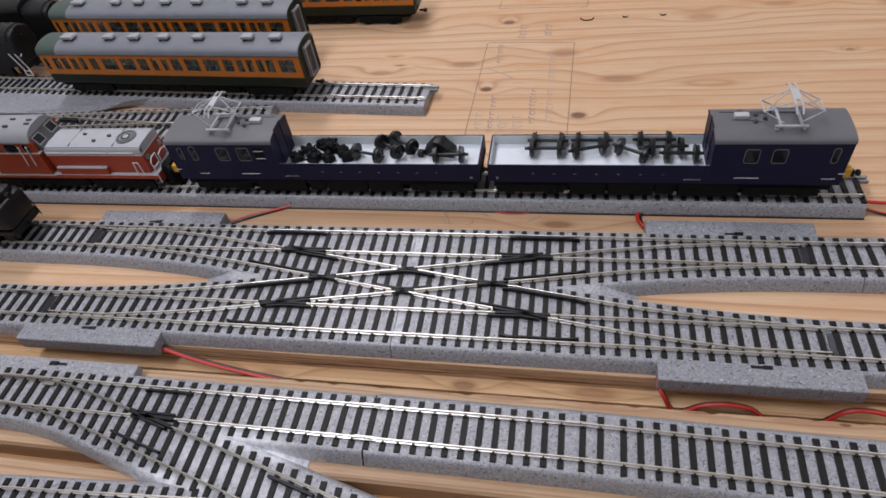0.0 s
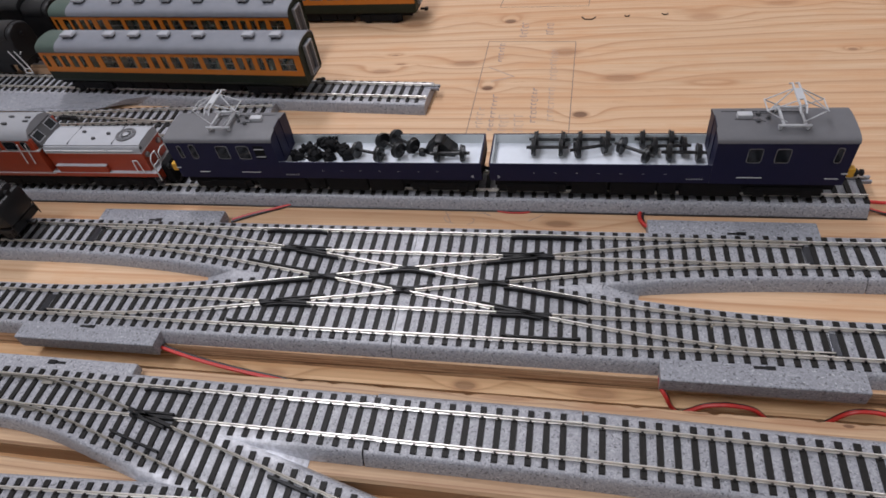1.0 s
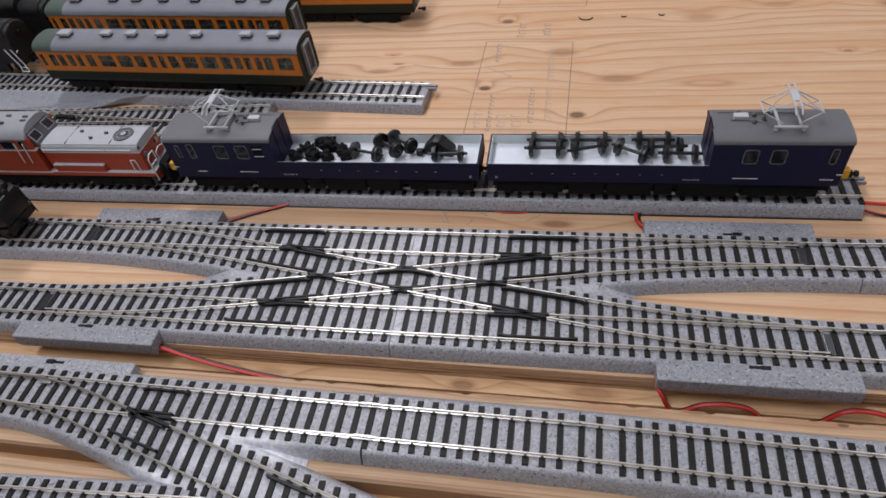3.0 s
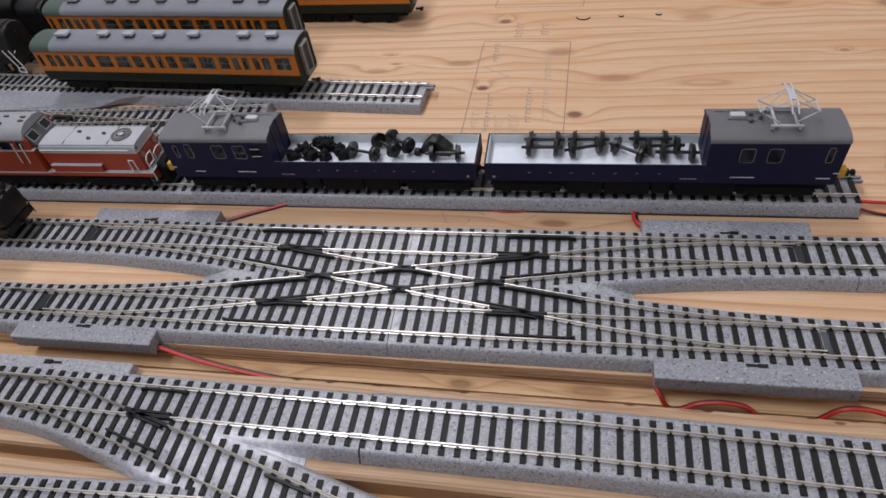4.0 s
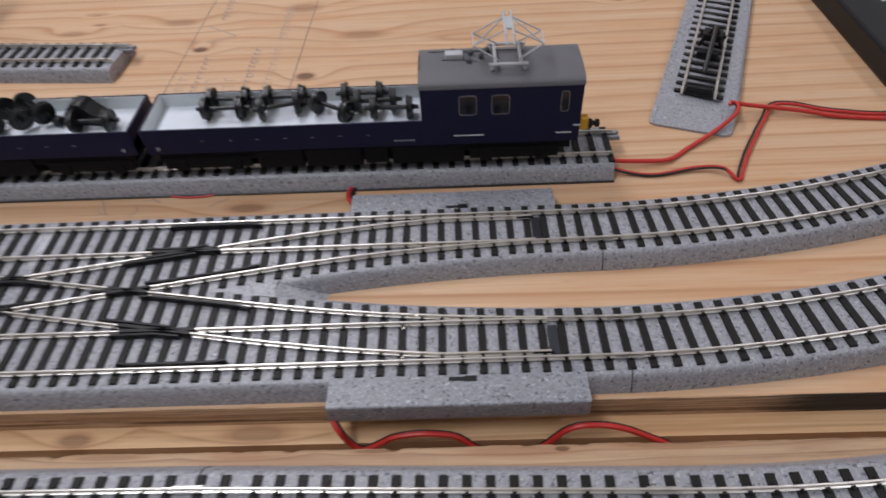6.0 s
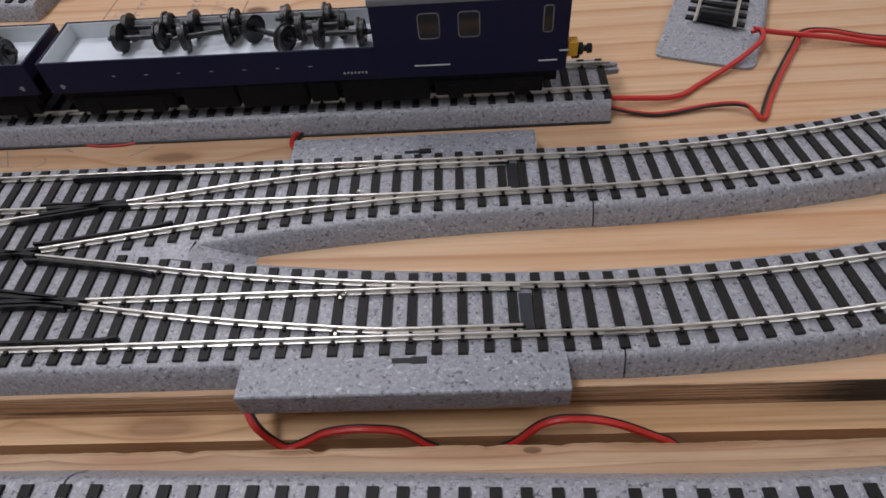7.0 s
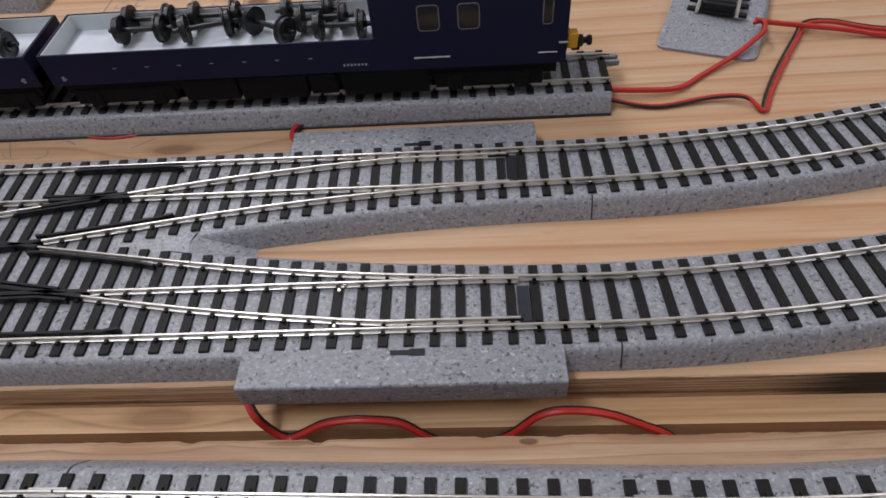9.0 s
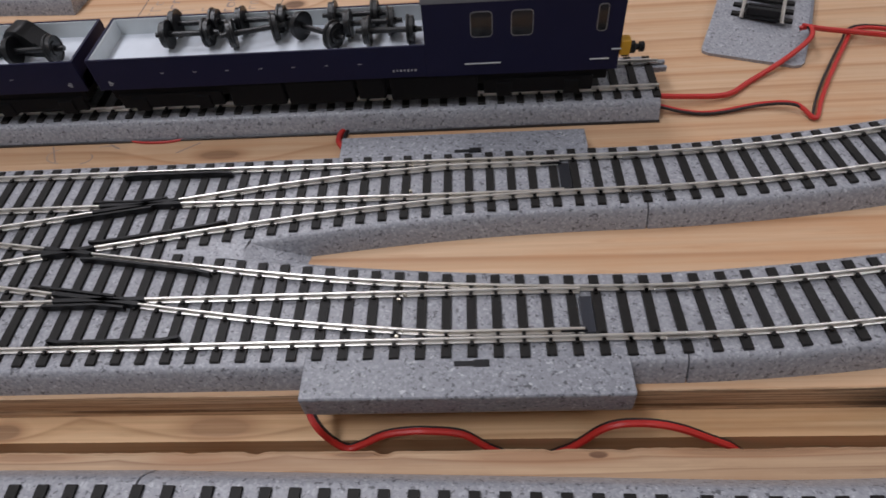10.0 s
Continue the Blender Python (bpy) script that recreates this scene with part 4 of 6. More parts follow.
def window(parent, x0, x1, y, z0, z1, out, frame_mat, pane_mat, rim=0.06, lean=0.0):
    """A window in a side wall that faces out (-1 or 1 along y): a rim with its pane."""
    def rounded(grow, r):
        pts = []
        for cx, cz, a0 in ((x1 + grow - r, z1 + grow - r, 0), (x0 - grow + r, z1 + grow - r, 90), (x0 - grow + r, z0 - grow + r, 180), (x1 + grow - r, z0 - grow + r, 270)):
            pts += [(cx + r * math.cos(radians(a0 + k * 30)), cz + r * math.sin(radians(a0 + k * 30))) for k in range(4)]
        return pts
    bm = bmesh.new()
    r = min(0.13, (x1 - x0) * 0.3)
    outer, inner = rounded(rim, r + rim), rounded(0.0, r)
    rings = [[bm.verts.new((u, y + out * d, v)) for u, v in ring] for ring, d in ((outer, 0.0), (outer, 0.035), (inner, 0.035), (inner, 0.0))]
    for p, q in zip(rings, rings[1:] + rings[:1]):
        for i in range(16):
            bm.faces.new((p[i], q[i], q[(i + 1) % 16], p[(i + 1) % 16]))
    w = part("window", bm, frame_mat, parent)
    ya, yb = sorted((y + out * 0.004, y + out * 0.016))
    part("pane", prism(bmesh.new(), inner, ya, yb, "y"), pane_mat, w)
    return w


def coupler(parent, x, e, z=2.05):
    bm = boxed(min(x, x + e * 0.6), max(x, x + e * 0.6), -0.09, 0.09, z - 0.08, z + 0.08, bevel=0.03)
    box(bm, *sorted((x + e * 0.42, x + e * 0.75)), -0.2, 0.16, z - 0.14, z + 0.14, bevel=0.05)
    part("coupler", bm, BLACK, parent, "black coupler")


def pantograph(parent, x, z, mat, height, knee=0.52, spread=1.5):
    """A diamond current collector: base frame on four insulators, two crossed arm pairs and a collector head."""
    p = part("pantograph", rods([((x - 0.84, -0.85, z + 0.23), (x + 0.84, -0.85, z + 0.23)), ((x - 0.84, 0.85, z + 0.23), (x + 0.84, 0.85, z + 0.23)),
                                 ((x - 0.55, -0.85, z + 0.23), (x - 0.55, 0.85, z + 0.23)), ((x + 0.55, -0.85, z + 0.23), (x + 0.55, 0.85, z + 0.23))], 0.08), mat, parent, "pale grey pantograph")
    for a in (-0.7, 0.7):
        for b in (-0.8, 0.8):
            part("insulator", lathe(bmesh.new(), [(-0.06, 0.07), (0.02, 0.12), (0.08, 0.08), (0.13, 0.12), (0.19, 0.07)], 10, "z", (x + a, b, z)), mat, p)

    arms = []
    k = height * knee
    for s in (-1, 1):
        for b in (-0.55, 0.55):
            arms.append(((x + s * 0.4, b * 1.3, z + 0.34), (x + s * spread, b * 0.95, z + 0.3 + k)))
            arms.append(((x + s * spread, b * 0.95, z + 0.3 + k), (x + s * 0.14, b * 1.05, z + height)))
        arms.append(((x + s * spread, -0.6, z + 0.3 + k), (x + s * spread, 0.6, z + 0.3 + k)))
        arms.append(((x + s * spread, -0.55, z + 0.3 + k), (x + s * 0.14, 0.55, z + height)))
    for pair in arms:
        part("arm", rods([pair], 0.036, 6), mat, p)
    head = rods([((x - 0.16, -1.05, z + height), (x - 0.16, 1.05, z + height)), ((x + 0.16, -1.05, z + height), (x + 0.16, 1.05, z + height))], 0.06)
    for b in (-1, 1):
        rod(head, (x - 0.16, b * 1.05, z + height), (x - 0.16, b * 1.4, z + height - 0.25), 0.05)
        rod(head, (x + 0.16, b * 1.05, z + height), (x + 0.16, b * 1.4, z + height - 0.25), 0.05)
    box(head, x - 0.17, x + 0.17, -0.5, 0.5, z + height - 0.02, z + height + 0.05)
    part("collector_head", head, mat, p)
    return p


WAGON_Y, WH = 45.92, 1.53


def works_wagon(label, x, length, cab, e, windows, lines, panto_x, panto_h, knee):
    """A flat works wagon with a cab at one end: e is 1 with the cab to the right and -1 with it to the left. Local x runs from the open end."""
    t = thing("works_wagon", label, "model wagon", x, WAGON_Y, 0.0, group="blue works wagons")

    def span(a, b):
        return sorted((e * a, e * b))

    z0, zf, zr, zt, zk = 2.35, 2.98, 3.68, 5.30, 5.70
    c0 = length - cab
    bm = bmesh.new()
    box(bm, *span(0, length), -WH + 0.06, WH - 0.06, z0, zf - 0.03)
    for s in (-1, 1):
        ya, yb = sorted((s * WH, s * (WH - 0.09)))
        box(bm, *span(0, c0), ya, yb, z0 - 0.02, zr, bevel=0.02)
    box(bm, *span(0, 0.1), -WH + 0.09, WH - 0.09, z0 - 0.02, zr)
    part("wagon_body", bm, NAVY, t, "dark navy blue wagon sides")
    part("bed_floor", boxed(*span(0.14, c0 - 0.02), -WH + 0.13, WH - 0.13, zf - 0.03, zf), WHITE_BED, t, "white painted load bed")
    lin = bmesh.new()
    for s in (-1, 1):
        ya, yb = sorted((s * (WH - 0.092), s * (WH - 0.125)))
        box(lin, *span(0.1, c0), ya, yb, zf - 0.02, zr - 0.03)
    box(lin, *span(0.102, 0.138), -WH + 0.125, WH - 0.125, zf - 0.02, zr - 0.03)
    part("bed_lining", lin, PALE, t, "pale grey inner walls")
    under = boxed(*span(0.3, length - 0.3), -1.35, 1.35, 1.8, z0 - 0.02)
    box(under, *span(5.4, length - 5.6), -1.05, 1.05, 1.3, 1.82)
    # boxes sized wide and low so they keep the rails below in shade
    for x0, x1, low in ((0.25, 0.36, 1.24), (0.365, 0.50, 1.2), (0.505, 0.56, 1.32), (0.57, 0.74, 1.2)):
        part("equipment_box", boxed(*span(length * x0, length * x1), -1.47, 1.47, low, 2.3, bevel=0.08), SOOT, t)
    part("underframe", under, SOOT, t, "matt black underframe")
    for d in (2.6, length - 2.9):
        bogie(t, e * d)
    # cab
    cabm = bmesh.new()
    prism(cabm, [(-WH, z0 - 0.03), (-WH, zt), *[(y, zz - 0.05) for y, zz in arch(WH - 0.02, zt, zk, 14, 0.58)[::-1]], (WH, zt), (WH, z0 - 0.03)], *span(c0, length))
    cab_ob = part("cab", cabm, NAVY, t, "dark navy blue cab")
    roof = bmesh.new()
    outer = arch(WH + 0.014, zt - 0.02, zk, 18, 0.58)
    inner = [(y * 0.975, zz - 0.04) for y, zz in outer]
    prism(roof, outer + inner[::-1], *span(c0 - 0.04, length + 0.035))
    roof_ob = part("roof", roof, ROOF, t, "grey arched cab roof", smooth=True)
    for a, b, za, zb in windows:
        window(cab_ob, *span(a, b), -WH, za, zb, -1, STEEL, DARK_WINDOW, 0.03)
        window(cab_ob, *span(a, b), WH, za, zb, 1, STEEL, DARK_WINDOW, 0.03)
    # end wall towards the bed: two posts and a door
    trim = bmesh.new()
    for yy in (-0.55, 0.45):
        box(trim, *span(c0 - 0.04, c0 - 0.002), yy - 0.05, yy + 0.05, zr - 0.3, zt + 0.45)
    box(trim, *span(c0 - 0.04, c0 - 0.002), -0.6, 0.5, zt + 0.36, zt + 0.45)
    part("end_door", trim, NAVY, cab_ob)
    for a, b, z in lines:
        part("grab_rail", boxed(*span(a, b), -WH - 0.03, -WH - 0.004, z - 0.02, z + 0.02), WHITE, t, "thin white grab rail")
        if z > 4.5:
            part("louvre", boxed(*span(a - 0.03, b + 0.03), -WH - 0.008, -WH - 0.002, 3.98, 5.02), SOOT, cab_ob, "dark louvre panel")
    # lettering too small to read on the side sill
    let = bmesh.new()
    for i in range(7):
        xx = c0 - (1.3 if e > 0 else 1.15) + 0.14 * i
        box(let, *span(xx, xx + 0.07), -WH - 0.012, -WH - 0.003, 2.60 + 0.02 * (i % 2), 2.69)
    for k in range(3):
        box(let, *span(0.5, 0.62 + 0.06 * (k % 2)), -WH - 0.012, -WH - 0.003, 2.56 + 0.07 * k, 2.595 + 0.07 * k)
    for k in range(7):
        box(let, *span(2.7 + k * 1.28, 2.85 + k * 1.28), -WH - 0.014, -WH - 0.003, 3.0, 3.018)
    tagged(part("lettering", let, PANTO, t, "tiny white lettering"), "tiny white lettering", kind="stuff")
    # roof gear
    gear = part("roof_box", boxed(*span(c0 + 1.15, c0 + 1.95), 0.2, 0.62, zk - 0.12, zk + 0.22, bevel=0.05), PANTO, roof_ob, "pale grey roof box")
    cowl = bmesh.new()
    lathe(cowl, [(0.0, 0.17), (0.2, 0.17), (0.26, 0.1)], 12, "z", (e * (c0 + 1.5), 0.8, zk - 0.12))
    part("roof_vent", cowl, DARK_GREY, roof_ob)
    runs = [[(1.9, 0.5, 0.12), (2.9, 0.5, 0.16)], [(0.55, -0.95, -0.16), (3.0, -0.95, -0.16)], [(0.3, 0.0, -0.03), (0.75, -0.38, -0.05), (2.4, -0.42, -0.05), (2.75, -0.2, -0.02)],
            [(0.4, 0.95, -0.04), (4.6, 0.86, -0.02)], [(1.0, 0.12, 0.02), (2.3, 0.05, 0.02), (2.6, -0.1, 0.0)]]
    for run in runs:
        pipe = bmesh.new()
        for p, q in zip(run, run[1:]):
            rod(pipe, (e * (c0 + p[0]), p[1], zk + p[2]), (e * (c0 + q[0]), q[1], zk + q[2]), 0.03)
        part("roof_pipe", pipe, DARK_GREY, roof_ob)
    for px, py in ((2.3, 0.55), (2.75, 0.2), (2.2, -0.1), (3.05, 0.75)):
        cone = bmesh.new()
        lathe(cone, [(0.0, 0.1), (0.1, 0.13), (0.16, 0.09), (0.24, 0.13), (0.3, 0.06)], 10, "z", (e * (c0 + px), py, zk - 0.08))
        part("insulator", cone, DARK_GREY, roof_ob)
    run = boxed(*span(c0 + 3.1, c0 + 5.3), -1.06, -0.92, zk - 0.34, zk - 0.24)
    part("roof_walk", run, ROOF, roof_ob)
    pantograph(t, e * panto_x, zk + 0.06, PANTO, panto_h, knee)
    coupler(t, 0.0, -e), coupler(t, e * length, e)
    part("end_fitting", boxed(*span(length + 0.02, length + 0.40), -1.50, -1.08, 2.86, 3.46, bevel=0.04), YELLOW, t, "yellow end handrail fitting")
    knob = bmesh.new()
    for d0, d1, r in ((0.38, 0.46, 0.12), (0.44, 0.62, 0.23), (0.60, 0.80, 0.12), (0.78, 0.95, 0.19)):
        lathe(knob, [(e * (length + d0), 0.03), (e * (length + d0), r), (e * (length + d1 - 0.03), r), (e * (length + d1), r * 0.85), (e * (length + d1), 0.03)], 16, "x", (0, -1.22, 3.02))
    part("handrail", rod(bmesh.new(), (e * (length - 0.3), -WH - 0.04, 3.2), (e * (length + 0.03), -WH - 0.04, 3.2), 0.035, 6), PANTO, t)
    part("buffer", knob, BLACK, t, "black round buffer", smooth=True)
    arm = rods([((e * length, -1.3, 3.05), (e * (length + 0.3), -1.3, 3.05)), ((e * (length + 0.1), -0.6, 2.6), (e * (length + 0.5), -0.6, 2.3)), ((e * (length + 0.1), 0.6, 2.6), (e * (length + 0.5), 0.6, 2.3))], 0.05)
    part("brake_hoses", arm, BLACK, t)
    return t


works_wagon("navy works wagon with white load bed and grey cab roof", 13.85, 20.1, 7.14, 1,
            [(14.68, 15.42, 3.95, 4.9), (16.13, 16.87, 3.95, 4.9), (19.17, 19.48, 3.98, 4.98)],
            [(14.4, 15.75, 2.82), (19.05, 19.75, 2.8)], 16.85, 1.66, 0.40)
works_wagon("navy works wagon with raised pantograph beside the red engine", 13.35, 21.0, 7.6, -1,
            [(15.15, 15.97, 3.98, 5.0), (16.65, 17.47, 3.98, 5.0), (18.98, 19.38, 4.0, 5.1), (20.0, 20.25, 4.05, 5.0)],
            [(14.95, 16.3, 2.83), (18.7, 19.4, 2.84), (14.1, 14.75, 4.75), (14.1, 14.75, 4.15)], 17.1, 1.82, 0.56)


def wheelset(x, y, z, rz, group):
    t = thing("wheelset", "loose black wheelset lying in the load bed", "model wheelset", x, y, z, rz, group)
    ax = bmesh.new()
    lathe(ax, [(-1.28, 0.07), (-1.28, 0.10), (-1.08, 0.10), (-1.08, 0.13), (-0.95, 0.13), (-0.7, 0.11), (0.7, 0.11), (0.95, 0.13), (1.08, 0.13), (1.08, 0.10), (1.28, 0.10), (1.28, 0.07)], 12, "x")
    part("axle", ax, WHEEL, t, smooth=True)
    for s in (-1, 1):
        bm = bmesh.new()
        lathe(bm, [(s * (0.84 - a), r) for a, r in wheel_outline(0.50, 0.26)], 28, "x")
        part("wheel", bm, WHEEL, t, smooth=True)
    return t


BED_Z = 2.98 + 0.562
for x0, y0, x1, y1 in [(16.6, 47.0, 18.3, 46.97), (16.45, 46.2, 18.2, 46.22), (19.29, 47.0, 21.05, 47.0), (19.08, 46.0, 20.86, 46.45),
                       (21.86, 46.4, 23.25, 45.6), (23.05, 47.05, 24.75, 47.05), (23.75, 46.35, 25.4, 46.42), (24.55, 45.78, 26.2, 45.76)]:
    wheelset((x0 + x1) / 2, (y0 + y1) / 2, BED_Z, math.degrees(math.atan2(y1 - y0, x1 - x0)), "wheelsets in the wagon bed")
for x0, y0, x1, y1, lift in [(5.0, 45.9, 6.5, 45.5, 0.0), (6.5, 46.75, 7.85, 45.75, 0.1), (7.35, 47.1, 8.75, 46.15, 0.12), (10.35, 45.55, 12.1, 45.6, 0.0)]:
    cx, cy, d = (x0 + x1) / 2, (y0 + y1) / 2, math.degrees(math.atan2(y1 - y0, x1 - x0))
    wheelset(cx, cy, BED_Z + lift, d, "wheelsets in the wagon bed")


def machine_lump(name, label, x, y, rz, size, seed):
    """A cast black drive part: a body with ribs, bosses and ragged gear cases."""
    t = thing(name, label, "machine part", x, y, 2.98, rz, "drive parts in the wagon bed")
    rnd = random.Random(seed)
    sx, sy, sz = size
    bm = bmesh.new()
    box(bm, -sx / 2, sx / 2, -sy / 2, sy / 2, 0.0, sz * 0.62, bevel=0.1)
    lathe(bm, [(-sx * 0.32, 0.1), (-sx * 0.32, sz * 0.42), (sx * 0.3, sz * 0.46), (sx * 0.3, 0.1)], 18, "x", (0, 0, sz * 0.5))
    part("case", bm, SOOT, t, smooth=True)
    for i in range(9):
        bm = bmesh.new()
        a, b, c = (rnd.uniform(-0.5, 0.5) * sx, rnd.uniform(-0.5, 0.5) * sy, rnd.uniform(0.2, 0.85) * sz)
        d = rnd.uniform(0.09, 0.2)
        box(bm, a - d, a + d, b - d * 0.7, b + d * 0.7, max(0.0, c - d), c + d, bevel=0.03)
        part("fitting", bm, SOOT, t)
    for i in range(3):
        a, b = rnd.uniform(-0.4, 0.4) * sx, rnd.uniform(-0.4, 0.4) * sy
        part("pipe", rod(bmesh.new(), (a, b, 0.1), (a + rnd.uniform(-0.4, 0.4), b + rnd.uniform(-0.3, 0.3), sz), 0.06), SOOT, t)
    return t


for i, (x, y, rz, size) in enumerate([(0.75, 45.7, 20, (1.0, 0.95, 0.7)), (1.5, 46.35, -35, (1.1, 0.9, 0.8)), (2.0, 45.6, 70, (1.0, 1.0, 0.75)), (2.9, 46.6, 10, (1.2, 1.0, 1.05)),
                                      (3.0, 45.65, 130, (1.1, 0.9, 0.75)), (3.8, 46.3, 40, (1.0, 0.9, 0.9)), (4.3, 45.75, 15, (0.95, 0.9, 0.85)), (2.2, 47.0, 55, (0.9, 0.7, 0.7))]):
    machine_lump("drive_unit", "cast black drive part lying in the load bed", x, y, rz, tuple(0.8 * d for d in size), 20 + i)
motor = thing("traction_motor", "angular black motor casting lying in the load bed", "machine part", 10.5, 46.45, 2.98, -8.0, "drive parts in the wagon bed")
bm = prism(bmesh.new(), [(-0.95, 0.0), (-1.0, 0.4), (-0.7, 0.55), (-0.35, 0.95), (-0.3, 1.15), (0.25, 1.15), (0.35, 0.88), (0.75, 0.65), (1.05, 0.35), (1.05, 0.0)], -0.45, 0.45, "y")
bmesh.ops.bevel(bm, geom=list(bm.edges), offset=0.07, segments=2, profile=0.5, affect="EDGES")
part("casting", bm, BLACK, motor, smooth=True)
lug = boxed(-1.35, -0.95, -0.75, -0.35, 0.05, 0.5, bevel=0.08)
part("lug", lug, BLACK, motor)
part("shaft", rod(bmesh.new(), (0.9, -0.3, 0.45), (1.5, -0.35, 0.35), 0.12, 12), BLACK, motor)


# ---- the passenger coaches ----
COACH_WINDOWS = [(0.25, 0.62), (1.17, 1.8), (2.06, 2.65), (3.0, 3.6), (3.92, 4.44), (4.96, 5.65), (6.21, 7.6), (8.01, 9.4), (9.73, 10.6), (11.04, 11.58),
                 (12.01, 12.54), (12.92, 13.77), (14.19, 15.5), (15.92, 17.3), (17.72, 18.58), (18.93, 19.49), (19.79, 20.34), (20.73, 21.28), (21.53, 22.21), (22.65, 23.95)]
COACH_L, CW, COACH_VENTS = 24.5, 1.52, (2.95, 7.05, 9.5, 12.35, 15.55, 20.0, 22.4)


def coach(label, x, y, z, rz):
    """A suburban coach; x, y is its open end at the right, and it runs back to the left."""
    t = thing("passenger_coach", label, "model coach", x, y, z, rz, "orange and green coaches")
    L, z0, zo, zt, zk = COACH_L, 1.05, 1.98, 3.86, 4.62
    X0 = -L
    lower = bmesh.new()
    prism(lower, [(-CW + 0.08, z0), (-CW, z0 + 0.25), (-CW, zo), (CW, zo), (CW, z0 + 0.25), (CW - 0.08, z0)], X0, 0)
    body = part("lower_body", lower, GREEN, t, "dark green lower side")
    holes = bmesh.new()
    zw0, zw1 = 2.42, 3.52
    for s in (-1, 1):
        ya, yb = sorted((s * CW, s * (CW - 0.1)))
        box(holes, X0, 0, ya, yb, zo, zw0), box(holes, X0, 0, ya, yb, zw1, zt)
        edges = [X0, *[X0 + v for w in COACH_WINDOWS for v in w], 0]
        for a, b in zip(edges[::2], edges[1::2]):
            box(holes, a, b, ya, yb, zw0, zw1)
    part("window_band", holes, ORANGE, t, "orange window band")
    for a, b in ((X0 - 0.01, X0 + 0.1), (-0.1, 0.01)):
        ends = bmesh.new()
        prism(ends, [(-CW + 0.1, zo), (-CW + 0.1, zt), *[(yy * 0.93, zz - 0.07) for yy, zz in arch(CW, zt, zk)[::-1]], (CW - 0.1, zt), (CW - 0.1, zo)], a, b)
        part("end_wall", ends, GREEN, t, "dark green coach end")
    for s in (-1, 1):
        ya, yb = sorted((s * (CW + 0.004), s * (CW - 0.1)))
        part("corner_post", boxed(0.0, 0.06, ya, yb, z0 + 0.2, zt), GREEN, t)
    roof = bmesh.new()
    outer = arch(CW + 0.04, zt, zk, 14)
    prism(roof, outer + [(yy * 0.95, zz - 0.06) for yy, zz in outer][::-1], X0 + 1.9, 0.05)
    roof_ob = part("roof", roof, COACH_ROOF, t, "blue-grey arched coach roof", smooth=True)
    front = bmesh.new()
    prism(front, outer + [(yy * 0.95, zz - 0.06) for yy, zz in outer][::-1], X0 - 0.05, X0 + 1.895)
    part("cab_roof", front, CAB_ROOF_GREEN, t, "green painted cab roof end", smooth=True)
    gutter = bmesh.new()
    for s in (-1, 1):
        ya, yb = sorted((s * (CW + 0.01), s * (CW + 0.06)))
        box(gutter, X0, 0, ya, yb, zt - 0.05, zt + 0.02)
    part("rain_gutter", gutter, DARK_GREY, t)
    for vx in COACH_VENTS:
        big = 1.25 if vx < 4 else 1.0
        v = bmesh.new()
        prism(v, [(-0.5 * big, 0.20), (-0.5 * big, 0.30), (-0.42 * big, 0.44), (0.42 * big, 0.44), (0.5 * big, 0.30), (0.5 * big, 0.20)], -0.32 * big, 0.32 * big, "y")
        bmesh.ops.bevel(v, geom=list(v.edges), offset=0.03, segments=1, affect="EDGES")
        bmesh.ops.translate(v, vec=(X0 + vx, -0.3, zk - 0.06), verts=v.verts)
        vent = part("roof_vent", v, VENT, roof_ob, "pale grey roof ventilator")
        legs = bmesh.new()
        for k in (-1, 1):
            box(legs, X0 + vx + k * 0.3 * big - 0.08, X0 + vx + k * 0.3 * big + 0.08, -0.3 - 0.24 * big, -0.3 + 0.24 * big, zk - 0.1, zk + 0.15)
        box(legs, X0 + vx - 0.3 * big, X0 + vx + 0.3 * big, -0.3 - 0.1 * big, -0.3 + 0.1 * big, zk - 0.1, zk + 0.15)
        part("vent_foot", legs, DARK_GREY, vent)
    for a, b in COACH_WINDOWS:
        for s in (-1, 1):
            ya, yb = sorted((s * (CW - 0.05), s * (CW - 0.065)))
            bar_ = boxed(X0 + a, X0 + b, ya, yb, zw0, zw1)
            p = part("pane", bar_, WINDOW, t)
            if b - a > 0.7:
                ya, yb = sorted((s * (CW - 0.02), s * (CW - 0.05)))
                rail = boxed(X0 + a, X0 + b, ya, yb, 2.96, 3.0)
                box(rail, X0 + a, X0 + b, ya, yb, zw0, zw0 + 0.04)
                part("sash", rail, STEEL, p)
    seats = bmesh.new()
    for k in range(15):
        xx = X0 + 1.2 + k * 1.57
        for s in (-1, 1):
            box(seats, xx - 0.12, xx + 0.12, *sorted((s * 0.3, s * 1.25)), 1.99, 3.0, bevel=0.04)
    part("seats", seats, SEAT, t, "dull mixed seats behind the windows")
    # gangway at the open end
    gang = bmesh.new()
    box(gang, 0.0, 0.28, -0.62, -0.5, 1.6, 3.9), box(gang, 0.0, 0.28, 0.5, 0.62, 1.6, 3.9), box(gang, 0.0, 0.28, -0.62, 0.62, 3.9, 4.05), box(gang, 0.0, 0.28, -0.62, 0.62, 1.5, 1.6)
    part("gangway", gang, CAB_GREY, t, "grey gangway frame")
    part("gangway_door", boxed(0.012, 0.06, -0.5, 0.5, 1.6, 3.9), DARK_GREY, t)
    under = boxed(X0 + 0.5, -0.5, -1.25, 1.25, 0.7, z0)
    for k in range(7):
        xx = X0 + 6.0 + k * 1.75
        box(under, xx, xx + 1.6, -1.3, 1.3, 0.25, z0, bevel=0.05)
